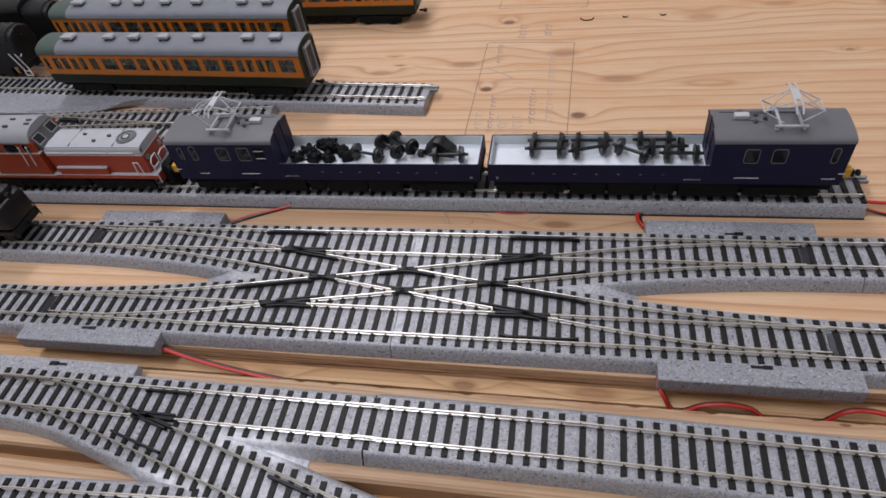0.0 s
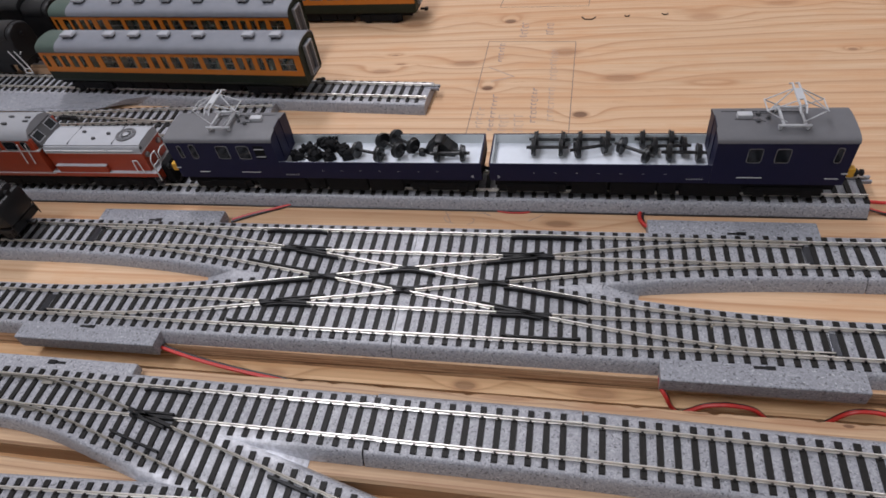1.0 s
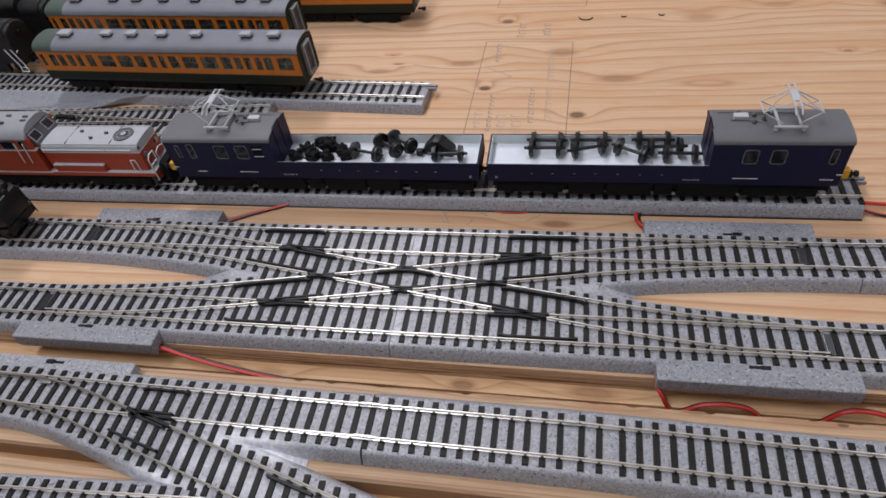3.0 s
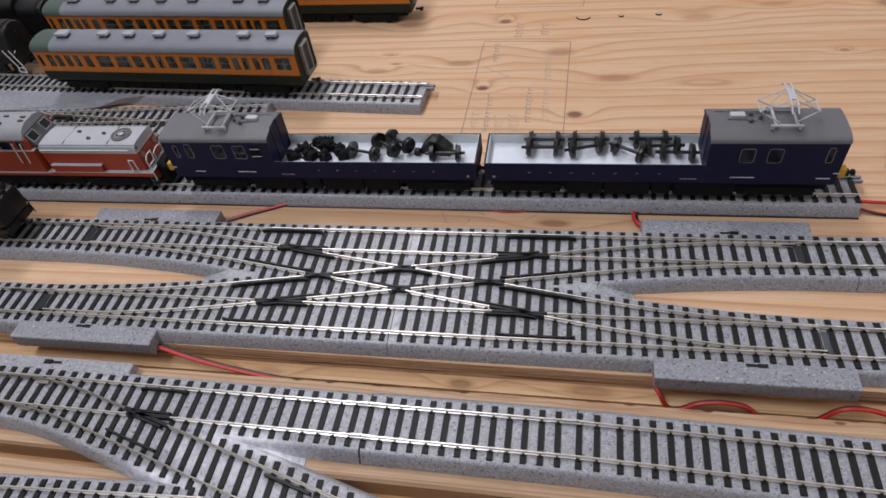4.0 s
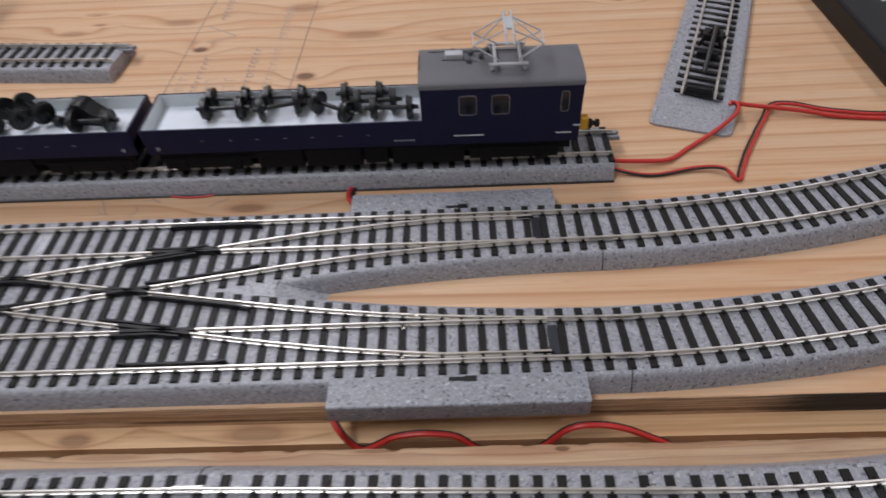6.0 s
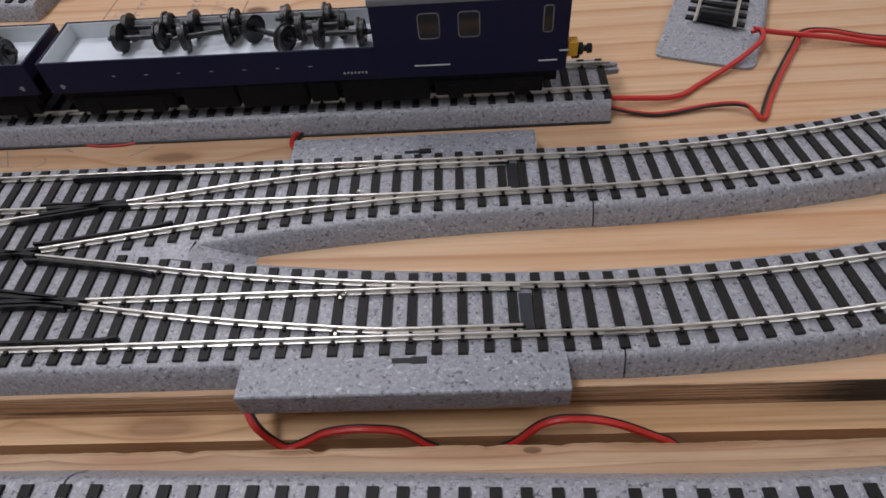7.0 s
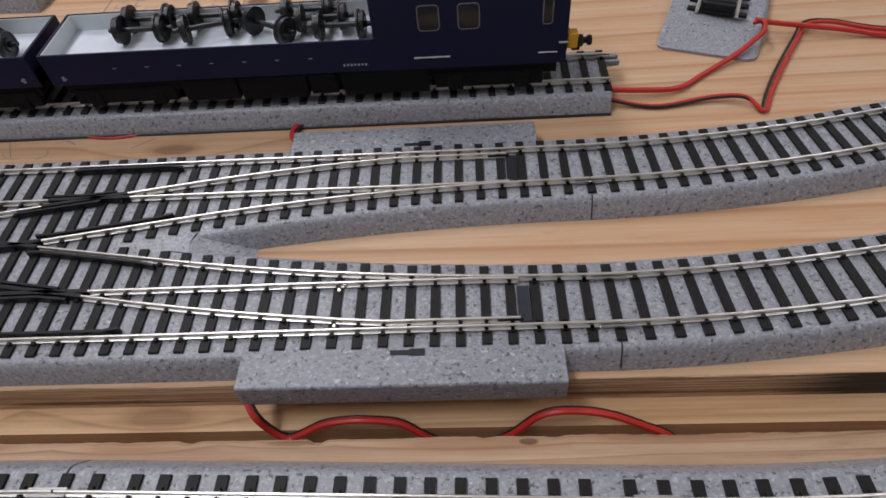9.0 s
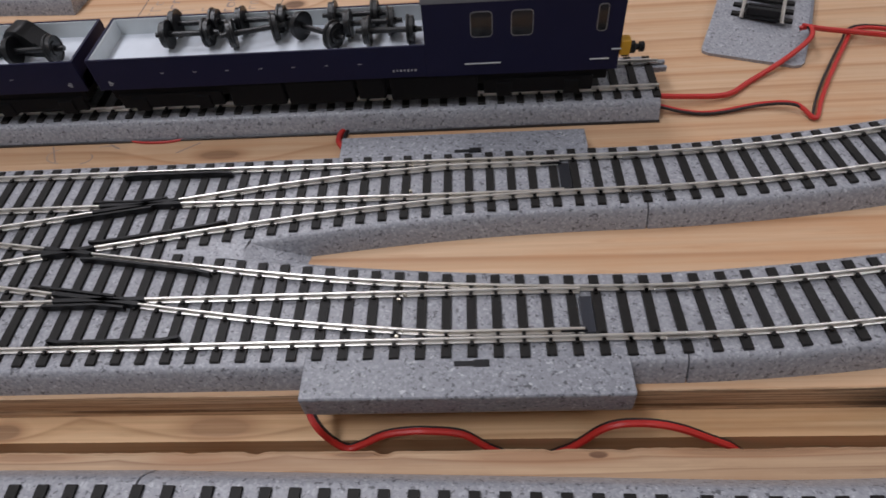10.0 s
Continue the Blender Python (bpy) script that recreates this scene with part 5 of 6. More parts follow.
    part("underframe", under, SOOT, t)
    for d in (X0 + 3.6, -3.6):
        b = bogie(t, d)
        b.matrix_basis = pose(d * CM, 0, -1.11 * CM)
    coupler(t, 0.0, 1, 0.72), coupler(t, X0, -1, 0.72)
    return t


coach("orange and dark green passenger coach with a blue-grey roof", *coach_line(9.5), 1.11, COACH_H)
coach("orange and green passenger coach on the second siding", -4.7, 63.05, 1.11, -4.6)
coach("orange and green passenger coach standing on the bare table", 4.3, 70.5, 0.0, -3.0)
chain(-6.0, 63.15, -4.6 + 180, [24.6, 24.6, 24.6], STR, G1)


# ---- engines ----
def red_engine():
    t = thing("diesel_engine", "red and grey centre-cab diesel engine with white handrails", "model locomotive", -9.6, WAGON_Y, 0.0)
    W = 1.5
    sill = bmesh.new()
    box(sill, -22.0, 0.0, -W, W, 2.2, 2.5, bevel=0.03)
    part("frame", sill, RED, t, "red running board frame")
    part("running_board", boxed(-22.0, 0.0, -W + 0.02, W - 0.02, 2.504, 2.54), LOCO_GREY, t)
    part("white_band", boxed(-22.0, -8.2, -W - 0.012, -W - 0.002, 2.45, 2.5), WHITE, t)
    for a, b in ((-8.2, -0.55), (-21.4, -13.2)):
        h = bmesh.new()
        prism(h, [(-1.2, 2.54), (-1.2, 4.1), (1.2, 4.1), (1.2, 2.54)], a, b)
        hood = part("hood", h, RED, t, "red hood")
        top = bmesh.new()
        prism(top, [(-1.22, 4.14), (-1.22, 4.42), (-1.15, 4.6), (-0.98, 4.7), (-0.5, 4.76), (0.5, 4.76), (0.98, 4.7), (1.15, 4.6), (1.22, 4.42), (1.22, 4.14)], a, b)
        roof = part("hood_roof", top, LOCO_GREY, t, "light grey hood roof", smooth=True)
        line = bmesh.new()
        box(line, a, b + 0.015, -1.225, 1.225, 4.08, 4.15)
        part("white_stripe", line, WHITE, t, "white stripe round the hood")
        fx = b - 1.5 if b > -5 else a + 1.5
        fan = bmesh.new()
        lathe(fan, [(0.0, 0.72), (0.07, 0.72), (0.07, 0.62), (0.03, 0.6), (0.03, 0.2), (0.08, 0.18), (0.08, 0.02)], 28, "z", (fx, 0, 4.755))
        fan_ob = part("fan_grille", fan, FAN_GREY, roof, "round grey fan grille", smooth=True)
        blades = bmesh.new()
        for k in range(16):
            an = 2 * math.pi * k / 16
            rod(blades, (fx + 0.18 * math.cos(an), 0.18 * math.sin(an), 4.81), (fx + 0.68 * math.cos(an), 0.68 * math.sin(an), 4.81), 0.016, 5)
        part("grille_bars", blades, CAB_GREY, fan_ob)
        hub = bmesh.new()
        lathe(hub, [(0.0, 0.2), (0.09, 0.2), (0.11, 0.14), (0.11, 0.02)], 16, "z", (fx, 0, 4.765))
        part("fan_hub", hub, LOCO_GREY, fan_ob, smooth=True)
        ring = bmesh.new()
        lathe(ring, [(0.06, 0.40), (0.075, 0.42), (0.075, 0.44), (0.06, 0.46)], 24, "z", (fx, 0, 4.755))
        part("grille_ring", ring, CAB_GREY, fan_ob)
        # hood panels: joints across the roof, and a raised rim along its edges
        for px in (0.26, 0.72):
            xx = a + (b - a) * px
            part("panel_joint", boxed(xx - 0.018, xx + 0.018, -1.0, 1.0, 4.70, 4.766), DARK_GREY, roof)
        for k in (-1, 1):
            part("roof_rim", boxed(a + 0.05, b - 0.05, *sorted((k * 1.0, k * 1.08)), 4.62, 4.73, bevel=0.015), LOCO_GREY, roof)
        part("end_lamp", boxed(b - 0.02, b + 0.06, -1.12, -0.92, 4.34, 4.56, bevel=0.03), DARK_GREY, roof)
        rails = []
        segs = [(a + 0.1, a + 1.3), (a + 1.45, a + 5.0), (a + 5.2, a + 7.05)]
        for x0, x1 in segs:
            rails += [((x0, -1.25, 4.34), (x1, -1.25, 4.34)), ((x0, -1.25, 4.34), (x0, -1.2, 4.3)), ((x1, -1.25, 4.34), (x1, -1.2, 4.3))]
        part("hood_handrail", rods(rails, 0.045, 6), WHITE, t)
        part("tool_box", boxed(a + 0.4, a + 4.4, -1.46, -1.2, 2.54, 3.1, bevel=0.04), RED, t)
        part("tool_box_lid", boxed(a + 0.35, a + 4.45, -1.48, -1.2, 3.104, 3.16, bevel=0.015), LOCO_GREY, t)
        bits = bmesh.new()
        for k, (bx, by) in enumerate(((0.35, 0.3), (0.5, -0.45), (0.62, 0.1))):
            xx = a + (b - a) * bx
            box(bits, xx - 0.12, xx + 0.12, by - 0.08, by + 0.08, 4.74, 4.9, bevel=0.02)
        part("roof_fittings", bits, DARK_GREY, roof)
    cab = bmesh.new()
    prism(cab, [(-W + 0.04, 2.54), (-W + 0.04, 5.4), (W - 0.04, 5.4), (W - 0.04, 2.54)], -13.0, -8.5)
    cab_ob = part("cab", cab, RED, t, "red cab")
    part("white_cab_band", boxed(-13.02, -8.36, -W + 0.025, W - 0.025, 4.42, 4.52), WHITE, t)
    front = bmesh.new()
    prism(front, [(-13.0, 4.52), (-8.5, 4.52), (-8.1, 4.6), (-8.1, 4.75), (-8.65, 5.75), (-12.85, 5.75), (-13.4, 4.75), (-13.4, 4.6)], -W + 0.3, W - 0.3, "y")
    part("windscreen_surround", front, DARK_GREY, t, "dark grey slanting windscreen surround")
    roof = bmesh.new()
    prism(roof, [(-W, 5.38), (-W + 0.02, 5.5), (-1.1, 5.98), (-0.5, 6.2), (0.5, 6.2), (1.1, 5.98), (W - 0.02, 5.5), (W, 5.38)], -12.9, -8.6)
    roof_ob = part("cab_roof", roof, CAB_GREY, t, "grey cab roof", smooth=True)
    fit = bmesh.new()
    for fx, fy in ((-12.0, -0.3), (-10.6, -0.6), (-10.5, 0.2), (-9.1, 0.1), (-9.0, -0.35)):
        box(fit, fx - 0.2, fx + 0.2, fy - 0.08, fy + 0.08, 6.1, 6.3, bevel=0.03)
    part("roof_fittings", fit, DARK_GREY, roof_ob)
    for a, b in ((-12.3, -11.4), (-10.9, -9.9), (-9.4, -8.95)):
        window(cab_ob, a, b, -W + 0.04, 4.6, 5.25, -1, STEEL, DARK_WINDOW)
    for s in (-1, 1):
        glass = bmesh.new()
        box(glass, -0.42, 0.42, -0.26, 0.26, -0.02, 0.02, bevel=0.02)
        rim = bmesh.new()
        box(rim, -0.5, 0.5, -0.33, 0.33, -0.02, 0.0, bevel=0.01)
        m = Matrix.Translation((-8.36, s * 0.72, 5.25)) @ Matrix.Rotation(radians(61.2), 4, "Y") @ Matrix.Rotation(radians(90), 4, "Z")
        for q in (glass, rim):
            bmesh.ops.scale(q, vec=(0.8, 1.1, 1), verts=q.verts)
            bmesh.ops.transform(q, matrix=m, verts=q.verts)
        r_ob = part("windscreen", rim, CAB_GREY, cab_ob, "grey framed windscreen")
        part("pane", glass, DARK_WINDOW, r_ob)
    rails = [((-9.95, -W - 0.04, 3.4), (-9.7, -W - 0.04, 5.1)), ((-9.3, -W - 0.04, 3.4), (-9.05, -W - 0.04, 5.1)), ((-13.2, -W - 0.04, 2.6), (-13.2, -W - 0.04, 4.0))]
    for y in (-1.4, 1.4):
        rails += [((-1.5, y, 2.5), (-1.42, y, 3.6)), ((-1.0, y, 2.5), (-1.05, y, 3.6)), ((-1.42, y, 3.6), (-1.05, y, 3.6))]
        rails += [((0.1, y * 1.06, 1.9), (0.1, y * 1.06, 3.7)), ((0.1, y * 1.06, 3.7), (0.1, y * 0.85, 3.95)), ((0.1, y * 0.85, 3.95), (0.1, y * 0.5, 3.95)), ((0.1, y * 0.5, 2.4), (0.1, y * 0.5, 3.95)),
                  ((0.1, y * 1.06, 3.2), (0.1, y * 0.5, 3.2)), ((0.1, y * 0.35, 2.4), (0.12, y * 0.35, 3.6)), ((0.12, y * 0.35, 3.6), (0.12, 0.0, 3.75))]
    for pair in rails:
        part("handrail", rods([pair], 0.042, 6), WHITE, t, "white wire handrail")
    for y in (-1.3, 1.3):
        steps = bmesh.new()
        for z in (1.5, 1.85):
            box(steps, -0.25, 0.1, y - 0.25, y + 0.25, z, z + 0.06)
        box(steps, -0.3, -0.24, y - 0.27, y + 0.27, 1.45, 2.2)
        part("step_ladder", steps, DARK_GREY, t)
    under = boxed(-21.5, -0.4, -1.3, 1.3, 1.62, 2.2)
    for k in range(5):
        box(under, -5.6 + k * 1.1, -5.0 + k * 1.1, -1.46, 1.46, 1.24, 1.9, bevel=0.06)
    box(under, -13.5, -6.0, -1.4, 1.4, 1.3, 2.2, bevel=0.08)
    part("underframe", under, SOOT, t)
    for d in (-3.2, -10.8, -18.5):
        bogie(t, d, r=0.52)
    part("end_beam", boxed(-0.02, 0.06, -1.2, 1.2, 1.75, 2.25), RED, t)
    coupler(t, 0.0, 1)
    part("brake_gear", boxed(0.05, 0.8, -1.0, 0.9, 1.15, 3.0, bevel=0.3), SOOT, t, "black hoses and brake gear")
    lamp = bmesh.new()
    for y in (-0.8, 0.8):
        lathe(lamp, [(0, 0.03), (0, 0.2), (0.15, 0.2), (0.18, 0.15), (0.18, 0.03)], 14, "x", (-0.56, y, 3.7))
    part("headlights", lamp, STEEL, t, "small round headlights")
    return t


red_engine()


def steam_engine(label, x, y, z, rz, ladder=None):
    """The back of a black tank engine: bunker, cab with its rounded roof, side tank, boiler, chimney, beam and wheels. It runs to the left from x."""
    t = thing("steam_engine", label, "model locomotive", x, y, z, rz, "black steam engines")
    frame_ = boxed(-15.0, -0.45, -1.35, 1.35, 1.0, 1.3, bevel=0.03)
    box(frame_, -0.5, -0.36, -1.3, 1.3, 0.75, 1.35, bevel=0.05)
    part("frame", frame_, BLACK, t)
    if ladder is None:
        bm = bmesh.new()
        box(bm, -3.2, -0.2, -1.38, 1.38, 1.3, 3.3, bevel=0.5)
        box(bm, -2.9, -0.5, -1.05, 1.05, 3.0, 3.8, bevel=0.38)
        part("bunker", bm, BLACK, t, smooth=True)
    else:
        hull = bmesh.new()
        prism(hull, [(-1.36, 1.3), (-1.4, 3.0), (-1.3, 3.5), *[(yy, zz) for yy, zz in arch(1.28, 3.6, 4.45)[::-1]], (1.3, 3.5), (1.4, 3.0), (1.36, 1.3)], -3.2, -0.25)
        bmesh.ops.bevel(hull, geom=[e for e in hull.edges if abs(e.verts[0].co.x - e.verts[1].co.x) < 1e-6 and e.verts[0].co.x > -1], offset=0.18, segments=3, profile=0.5, affect="EDGES")
        part("tender", hull, BLACK, t, smooth=True)
        cover = bmesh.new()
        outer = arch(1.36, 3.55, 4.52)
        prism(cover, outer + [(yy * 0.95, zz - 0.05) for yy, zz in outer][::-1], -3.1, -0.75)
        part("tender_cover", cover, BLACK, t, "black rounded cover", smooth=True)
    cab = bmesh.new()
    prism(cab, [(-1.4, 1.3), (-1.4, 4.1), *[(yy, zz) for yy, zz in arch(1.45, 4.1, 4.9)[::-1]], (1.4, 4.1), (1.4, 1.3)], -6.4, -3.2)
    part("cab", cab, BLACK, t, smooth=True)
    tank = boxed(-12.0, -6.4, -1.38, -0.7, 1.3, 3.2, bevel=0.08)
    box(tank, -12.0, -6.4, 0.7, 1.38, 1.3, 3.2, bevel=0.08)
    part("side_tanks", tank, BLACK, t)
    boiler = bmesh.new()
    lathe(boiler, [(-15.0, 0.2), (-15.0, 0.95), (-14.6, 1.0), (-6.4, 1.0), (-6.4, 0.2)], 24, "x", (0, 0, 2.6))
    part("boiler", boiler, BLACK, t, smooth=True)
    dome = bmesh.new()
    lathe(dome, [(3.4, 0.45), (3.9, 0.45), (4.1, 0.25), (4.12, 0.03)], 16, "z", (-9.5, 0, 0))
    lathe(dome, [(3.4, 0.3), (4.3, 0.28), (4.35, 0.38), (4.5, 0.38), (4.5, 0.1)], 16, "z", (-13.6, 0, 0))
    part("dome_and_chimney", dome, BLACK, t, smooth=True)
    for wx in (-1.6, -5.2, -7.4, -9.6, -13.2):
        wheels = bmesh.new()
        r = 0.45 if wx in (-1.6, -13.2) else 0.78
        for s in (-1, 1):
            lathe(wheels, [(s * (0.83 - a), rr) for a, rr in wheel_outline(r)], 20, "y", (wx, 0, r))
        rod(wheels, (wx, -0.9, r), (wx, 0.9, r), 0.1)
        part("wheel_pair", wheels, BLACK, t, smooth=True)
    for s in (-1, 1):
        gear = boxed(-14.6, -2.3, *sorted((s * 1.36, s * 1.02)), 0.12, 1.02, bevel=0.05)
        part("running_gear", gear, BLACK, t)
    coupler(t, -0.4, 1, 0.9)
    lamps = bmesh.new()
    lathe(lamps, [(0, 0.03), (0, 0.2), (0.22, 0.2), (0.22, 0.03)], 14, "x", (-0.2, 0.0, 3.5))
    rod(lamps, (-0.3, -1.2, 0.6), (-0.3, -1.2, 1.9), 0.04), rod(lamps, (-0.3, 1.2, 0.6), (-0.3, 1.2, 1.9), 0.04)
    part("lamp_and_irons", lamps, BLACK, t)
    if ladder:
        bits = [((-0.75, -1.45, 0.9), (-1.35, -1.45, 2.5)), ((-0.1, -1.45, 0.9), (-0.65, -1.45, 2.5)), ((-0.75, -1.45, 0.9), (-0.65, -1.6, 0.35)), ((-0.1, -1.45, 0.9), (0.1, -1.6, 0.35)), ((-0.72, -1.5, 0.75), (-0.05, -1.5, 0.75)), ((-0.65, -1.6, 0.35), (0.1, -1.6, 0.35)), ((-0.2, -1.42, 2.2), (0.1, -1.42, 2.45))]
        part("ladder", rods(bits, 0.05, 6), WHITE, t, "white ladder rails")
    return t


steam_engine("black steam engine standing before the crossover", -17.2, 40.0, 1.11, CROT)
steam_engine("black steam engine with a white ladder beside the coaches", -30.8, 61.2, 1.11, -4.0, True)
steam_engine("black steam engine behind the coaches on the last siding", -29.9, 65.6, 1.11, -4.6, False)

# ---- the short buffer track on the table ----
bt = thing("buffer_track", "grey track end piece with black buffer on bare table", "model track", 40.66, 48.05, 0.0, 68.0)
# local x runs away from the open end, y to the left
bed = bmesh.new()
prism(bed, [(0.15, -2.08), (-0.12, -1.98), (-0.28, -1.7), (-0.38, 1.8), (-0.25, 2.06), (0.1, 2.12), (2.2, 2.05), (24.0, 1.9), (24.0, -1.9), (2.2, -2.1)], 0.0, 0.5, "z")
for v in bed.verts:
    if v.co.z > 0.1 and v.co.x < 1.0:
        v.co.z = 0.13
part("roadbed", bed, BALLAST, bt)
for k in range(27):
    piece("sleeper", sleeper_mesh(2.6, 0.27), bt, 2.55 + 0.78 * k, 0.0, 0.42)
for s in (-GAUGE, GAUGE):
    part("rail", sweep(bmesh.new(), [(2.2, s), (24.0, s)], [(a, h + 0.53) for a, h in RAIL_PROFILE]), RAIL, bt)
buf = boxed(2.3, 3.15, -0.72, 0.72, 0.5, 0.62)
box(buf, 2.35, 2.6, -0.7, 0.7, 0.6, 0.95, bevel=0.04), box(buf, 2.85, 3.05, -0.7, 0.7, 0.6, 0.85, bevel=0.04)
part("end_stop", buf, BLACK, bt, "black end stop plate")
post = rods([((4.6, -0.05, 0.6), (7.6, -0.1, 1.9)), ((7.6, -0.7, 0.6), (7.6, -0.1, 1.9)), ((7.6, 0.6, 0.6), (7.6, -0.1, 1.9)), ((7.9, -0.8, 1.15), (7.9, 0.7, 1.15))], 0.13)
box(post, 7.3, 8.2, -0.55, 0.5, 1.0, 1.45, bevel=0.05), box(post, 6.2, 6.5, -0.6, 0.6, 0.55, 0.9, bevel=0.04)
part("buffer", post, BLACK, bt, "black sprung buffer")


# ---- cables ----
def cable(name, label, strands):
    t = thing(name, label, "cable")
    for pts, mat, r in strands:
        part("strand", tube(bmesh.new(), pts, r), mat, t, "", smooth=True)
    return t


def twin(points, r=0.10, gap=0.15):
    """A red and a black strand side by side."""
    pts = [Vector(p) for p in points]
    out = []
    for i, p in enumerate(pts):
        d = pts[min(i + 1, len(pts) - 1)] - pts[max(i - 1, 0)]
        n = Vector((-d.y, d.x, 0))
        n = n.normalized() if n.length > 1e-4 else Vector((1, 0, 0))
        out.append(p + n * gap)
    return [(points, RUBBER_RED, r), ([tuple(p) for p in out], RUBBER_BLACK, r * 0.75)]


cable("track_cable", "red and black twin cable from the blue wagons' track", twin([(35.9, 45.2, 0.35), (37.2, 45.15, 0.3), (38.8, 45.3, 0.2), (40.0, 46.2, 0.12), (41.8, 47.4, 0.35), (42.9, 48.2, 0.75), (43.15, 49.0, 0.75), (42.85, 49.2, 0.6)], 0.115, 0.03))
cable("track_cable", "dark twin cable running out and back on the table", [
    ([(35.9, 44.6, 0.3), (37.0, 44.35, 0.14), (38.1, 44.25, 0.12), (40.0, 44.55, 0.2), (41.2, 44.35, 0.3), (41.75, 43.7, 0.12)], RUBBER_BLACK, 0.065),
    ([(35.9, 44.68, 0.3), (37.0, 44.43, 0.12), (38.1, 44.33, 0.1), (40.0, 44.63, 0.2), (41.2, 44.42, 0.3), (41.8, 43.72, 0.12), (42.4, 44.8, 0.12), (43.2, 46.2, 0.14), (44.6, 48.4, 0.2), (45.3, 49.35, 0.3), (46.4, 49.4, 0.3), (48.5, 48.85, 0.15), (52.0, 48.5, 0.12), (60.0, 49.5, 0.12)], RUBBER_RED, 0.09),
    ([(41.68, 43.75, 0.15), (42.22, 44.9, 0.15), (43.02, 46.3, 0.16), (44.45, 48.5, 0.22), (45.2, 49.5, 0.32), (46.4, 49.6, 0.3), (48.5, 49.05, 0.15), (52.0, 48.7, 0.12), (60.0, 49.7, 0.12)], RUBBER_BLACK, 0.055)])
cable("buffer_cable", "red cable from the buffer track across the table", [([(42.9, 49.15, 0.75), (44.0, 49.1, 0.55), (46.5, 48.85, 0.3), (49.0, 48.35, 0.12), (53.0, 48.1, 0.12), (60.0, 49.0, 0.12)], RUBBER_RED, 0.12)])
cable("switch_cable", "red and black twin cable looping from the switch box", twin([(23.55, 32.2, 0.25), (23.6, 31.8, -0.05), (23.85, 31.42, -0.3), (24.15, 31.3, -0.95), (24.55, 31.22, -1.32), (25.0, 31.28, -1.2), (25.69, 31.4, -0.82), (26.4, 31.42, -0.62), (27.06, 31.4, -0.56), (28.0, 31.4, -0.82), (28.85, 31.22, -1.5), (29.9, 31.1, -1.95), (31.1, 31.22, -1.45), (32.04, 31.4, -0.45), (32.96, 31.42, -0.22), (34.09, 31.4, -0.54), (35.5, 31.25, -1.3), (37.2, 31.05, -2.0), (44.0, 31.05, -2.3)], 0.105, 0.09))
cable("switch_cable", "red and black twin cable beside the plywood edge", twin([(-4.9, 32.25, 0.2), (-4.2, 32.0, 0.05), (-2.0, 31.6, -0.3), (0.5, 31.3, -0.65), (3.0, 31.1, -0.95), (5.0, 30.95, -1.13), (9.0, 30.9, -1.13)], 0.11, 0.15))
cable("switch_cable", "red cable between switch box and track", [([(-4.0, 42.5, 0.1), (-2.7, 43.1, 0.12), (-1.4, 43.6, 0.12), (-0.6, 43.95, 0.1), (0.2, 44.3, 0.1)], RUBBER_RED, 0.11), ([(-4.0, 42.3, 0.1), (-2.7, 42.95, 0.12), (-1.5, 43.5, 0.09), (-0.7, 43.85, 0.08), (0.1, 44.2, 0.08)], RUBBER_BLACK, 0.08)])
cable("switch_cable", "red cable loop at the switch box", [([(23.7, 42.55, 0.35), (23.35, 42.8, 0.3), (23.1, 43.3, 0.25), (23.1, 43.9, 0.12), (23.3, 44.3, 0.1)], RUBBER_RED, 0.12), ([(23.75, 42.6, 0.3), (23.5, 42.85, 0.2), (23.3, 43.3, 0.15), (23.3, 43.9, 0.1), (23.5, 44.3, 0.1)], RUBBER_BLACK, 0.08)])
cable("feeder_cable", "short red cable showing beside the track bed", [([(14.2, 43.99, 0.06), (14.8, 43.87, 0.06), (15.4, 43.85, 0.06), (15.9, 43.88, 0.06), (16.4, 43.99, 0.06)], RUBBER_RED, 0.05)])
# the dark line of shadow under the bed's edge, drawn as a black strand
cable("bed_foot_shade", "black strand standing in for shadow along the foot of the track bed", [([(-22.0, 43.97, 0.055), (-8, 43.98, 0.055), (0, 43.97, 0.055), (12, 43.98, 0.055), (24, 43.97, 0.055), (30.0, 43.98, 0.055), (35.9, 44.0, 0.05)], RUBBER_BLACK, 0.055)])

# ---- marks on the table ----
pencil = bmesh.new()
def stroke(bm, x0, y0, x1, y1, w):
    d = math.hypot(x1 - x0, y1 - y0)
    nx, ny = -(y1 - y0) / d * w / 2, (x1 - x0) / d * w / 2
    lo = [bm.verts.new((x0 + nx, y0 + ny, 0.004)), bm.verts.new((x0 - nx, y0 - ny, 0.004)), bm.verts.new((x1 - nx, y1 - ny, 0.004)), bm.verts.new((x1 + nx, y1 + ny, 0.004))]
    bm.faces.new(lo)
for a in [(11.36, 65.3, 11.04, 52.3), (11.04, 52.3, 10.9, 47.8), (18.86, 64.9, 18.56, 52.3), (18.56, 52.3, 18.4, 47.8), (11.36, 65.35, 18.88, 64.95), (11.9, 73.0, 11.75, 71.6), (20.0, 72.4, 19.9, 71.2), (11.7, 71.5, 19.95, 71.15)]:
    stroke(pencil, *a, 0.06)
def arc(bm, cx, cy, r, a0, a1, w):
    pts = [(cx + r * math.cos(radians(a0 + (a1 - a0) * k / 10)), cy + 0.6 * r * math.sin(radians(a0 + (a1 - a0) * k / 10))) for k in range(11)]
    for p, q in zip(pts, pts[1:]):
        stroke(bm, *p, *q, w)
part("pencil_lines", pencil, PENCIL, table, "thin pencil guide lines")
stamp = bmesh.new()
rnd = random.Random(4)
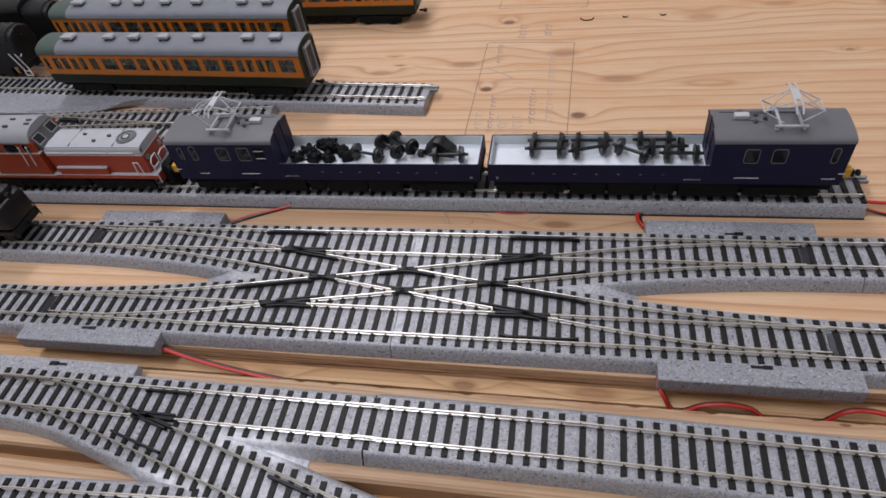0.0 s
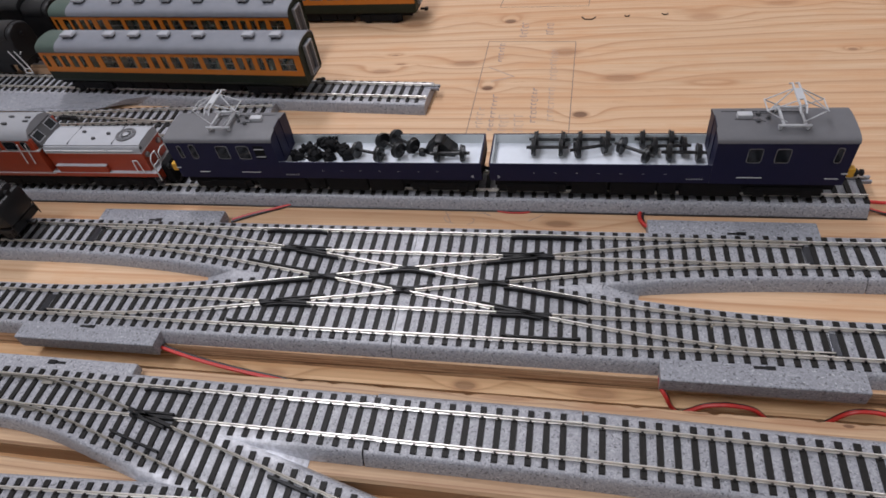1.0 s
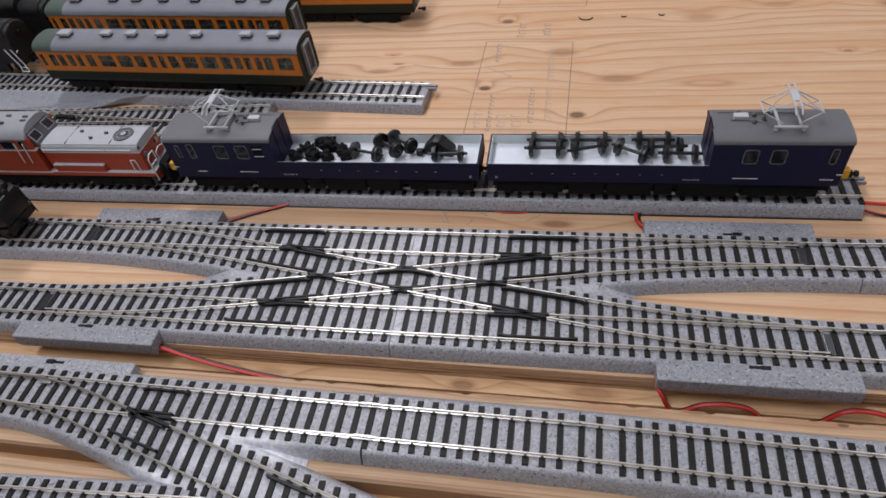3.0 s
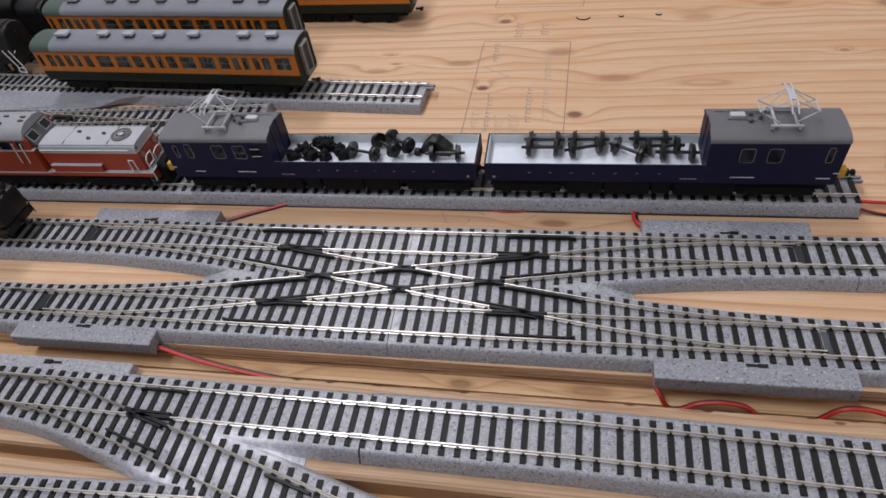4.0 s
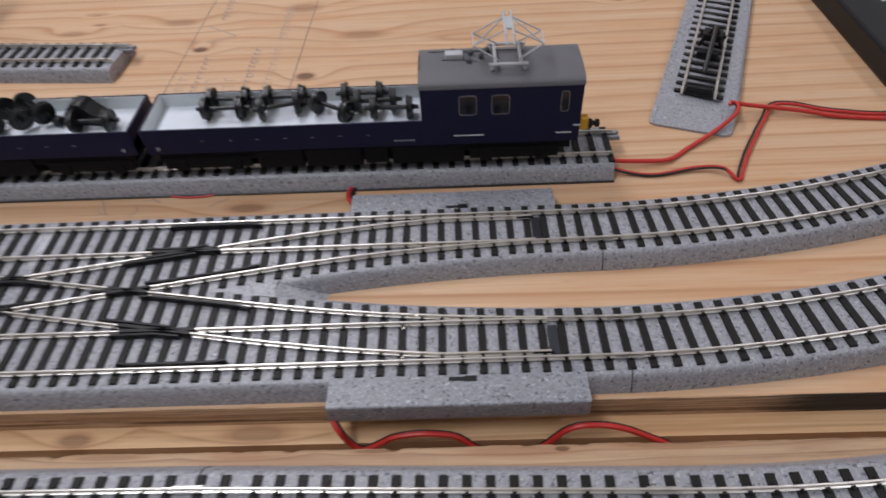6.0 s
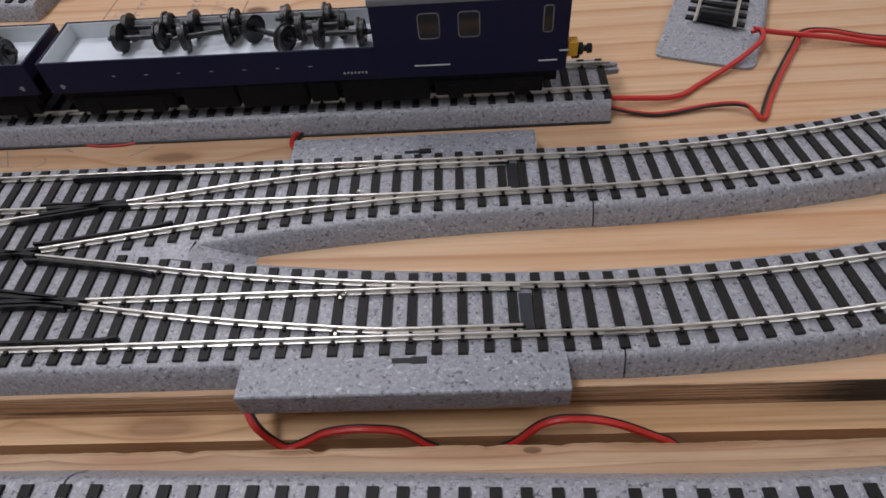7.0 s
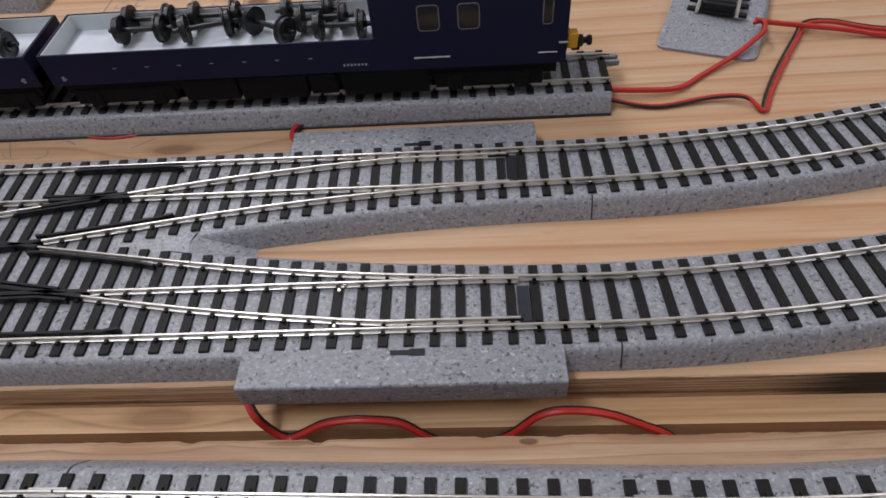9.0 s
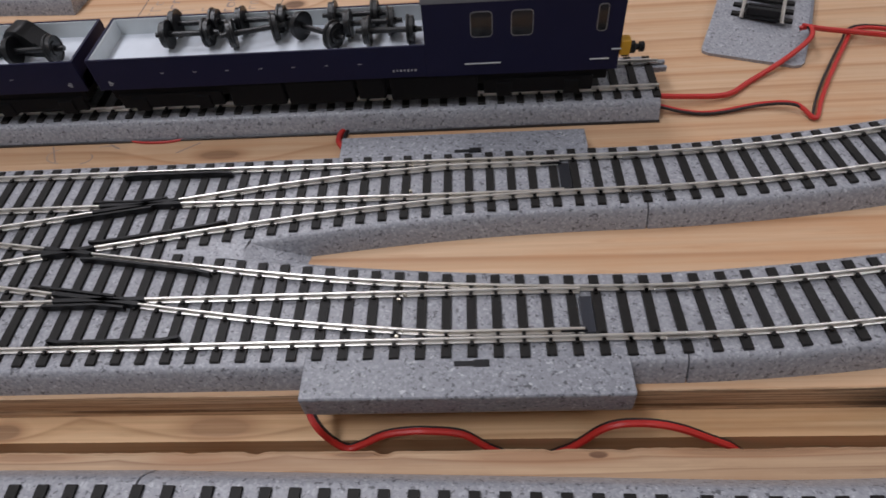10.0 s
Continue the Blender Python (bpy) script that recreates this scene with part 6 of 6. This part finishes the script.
faint = bmesh.new()
for a in ((11.8, 61.2, 14.0, 59.75), (14.0, 59.75, 12.2, 59.1)):
    stroke(faint, *a, 0.12)
arc(faint, 11.6, 43.3, 0.8, 120, 260, 0.06)
arc(faint, 13.2, 43.5, 0.5, 20, 130, 0.05)
arc(stamp, 12.2, 43.1, 0.6, -70, 40, 0.045)
for a in ((10.8, 43.9, 11.3, 42.9), (13.3, 43.9, 13.8, 43.6), (16.3, 43.2, 17.2, 43.8)):
    stroke(stamp, *a, 0.05)
for bm, x0, x1, y0, y1 in [(stamp, 14.0, 14.7, 66.0, 68.5), (stamp, 16.25, 16.95, 66.3, 67.9), (stamp, 12.4, 12.95, 62.1, 64.7), (stamp, 15.65, 16.1, 53.6, 57.9), (stamp, 12.6, 13.0, 52.6, 57.0),
                           (faint, 11.6, 12.2, 53.0, 55.2), (faint, 16.85, 17.5, 59.2, 63.5), (faint, 16.9, 17.4, 53.8, 57.9), (faint, 13.3, 14.2, 52.6, 54.7), (faint, 14.4, 15.3, 52.5, 54.5)]:
    yy = y0
    while yy < y1:
        h = rnd.uniform(0.24, 0.42)
        a = rnd.uniform(0.0, 0.25) * (x1 - x0)
        b = rnd.uniform(0.7, 1.0) * (x1 - x0)
        # each character: two or three bars
        stroke(bm, x0 + a, yy, x0 + b, yy, 0.10)
        stroke(bm, x0 + a, yy, x0 + a, yy + h, 0.10)
        if rnd.random() < 0.6:
            stroke(bm, x0 + a, yy + h, x0 + b * 0.9, yy + h, 0.05)
        if rnd.random() < 0.4:
            stroke(bm, x0 + b, yy, x0 + b, yy + h * 0.8, 0.05)
        yy += h + 0.22
part("stamped_marks", stamp, STAMP, table, "faded stamped marks in plain bars")
part("faint_stamped_marks", faint, SMEAR, table, "barely visible stamped marks in plain bars")
for x, y, r in [(19.9, 68.9, 0.3), (23.2, 69.0, 0.1), (26.4, 69.1, 0.12)]:
    c = thing("wire_scrap", "tiny dark scrap of wire on the table", "scrap", x, y, 0.0)
    part("strand", tube(bmesh.new(), [(-r * 2, 0.5 * r, 0.05), (-r, -0.9 * r, 0.05), (r, -r, 0.05), (r * 2, 0.2 * r, 0.05)], 0.05), BLACK, c)

# ---- a black case at the far corner of the table ----
case = thing("black_case", "black speckled plastic case at the edge of the table", "case", 56.6, 62.0, 0.0, 0.0)
part("shell", boxed(-4.5, 20, -12, 20, 0.0, 1.5, bevel=0.2), BLACK, case)
bits = bmesh.new()
for i in range(14):
    bx, by = rnd.uniform(-4, 4), rnd.uniform(-10, 10)
    box(bits, bx, bx + rnd.uniform(0.1, 0.3), by, by + rnd.uniform(0.1, 0.35), 1.49, 1.52)
part("pale_specks", bits, PALE, case)
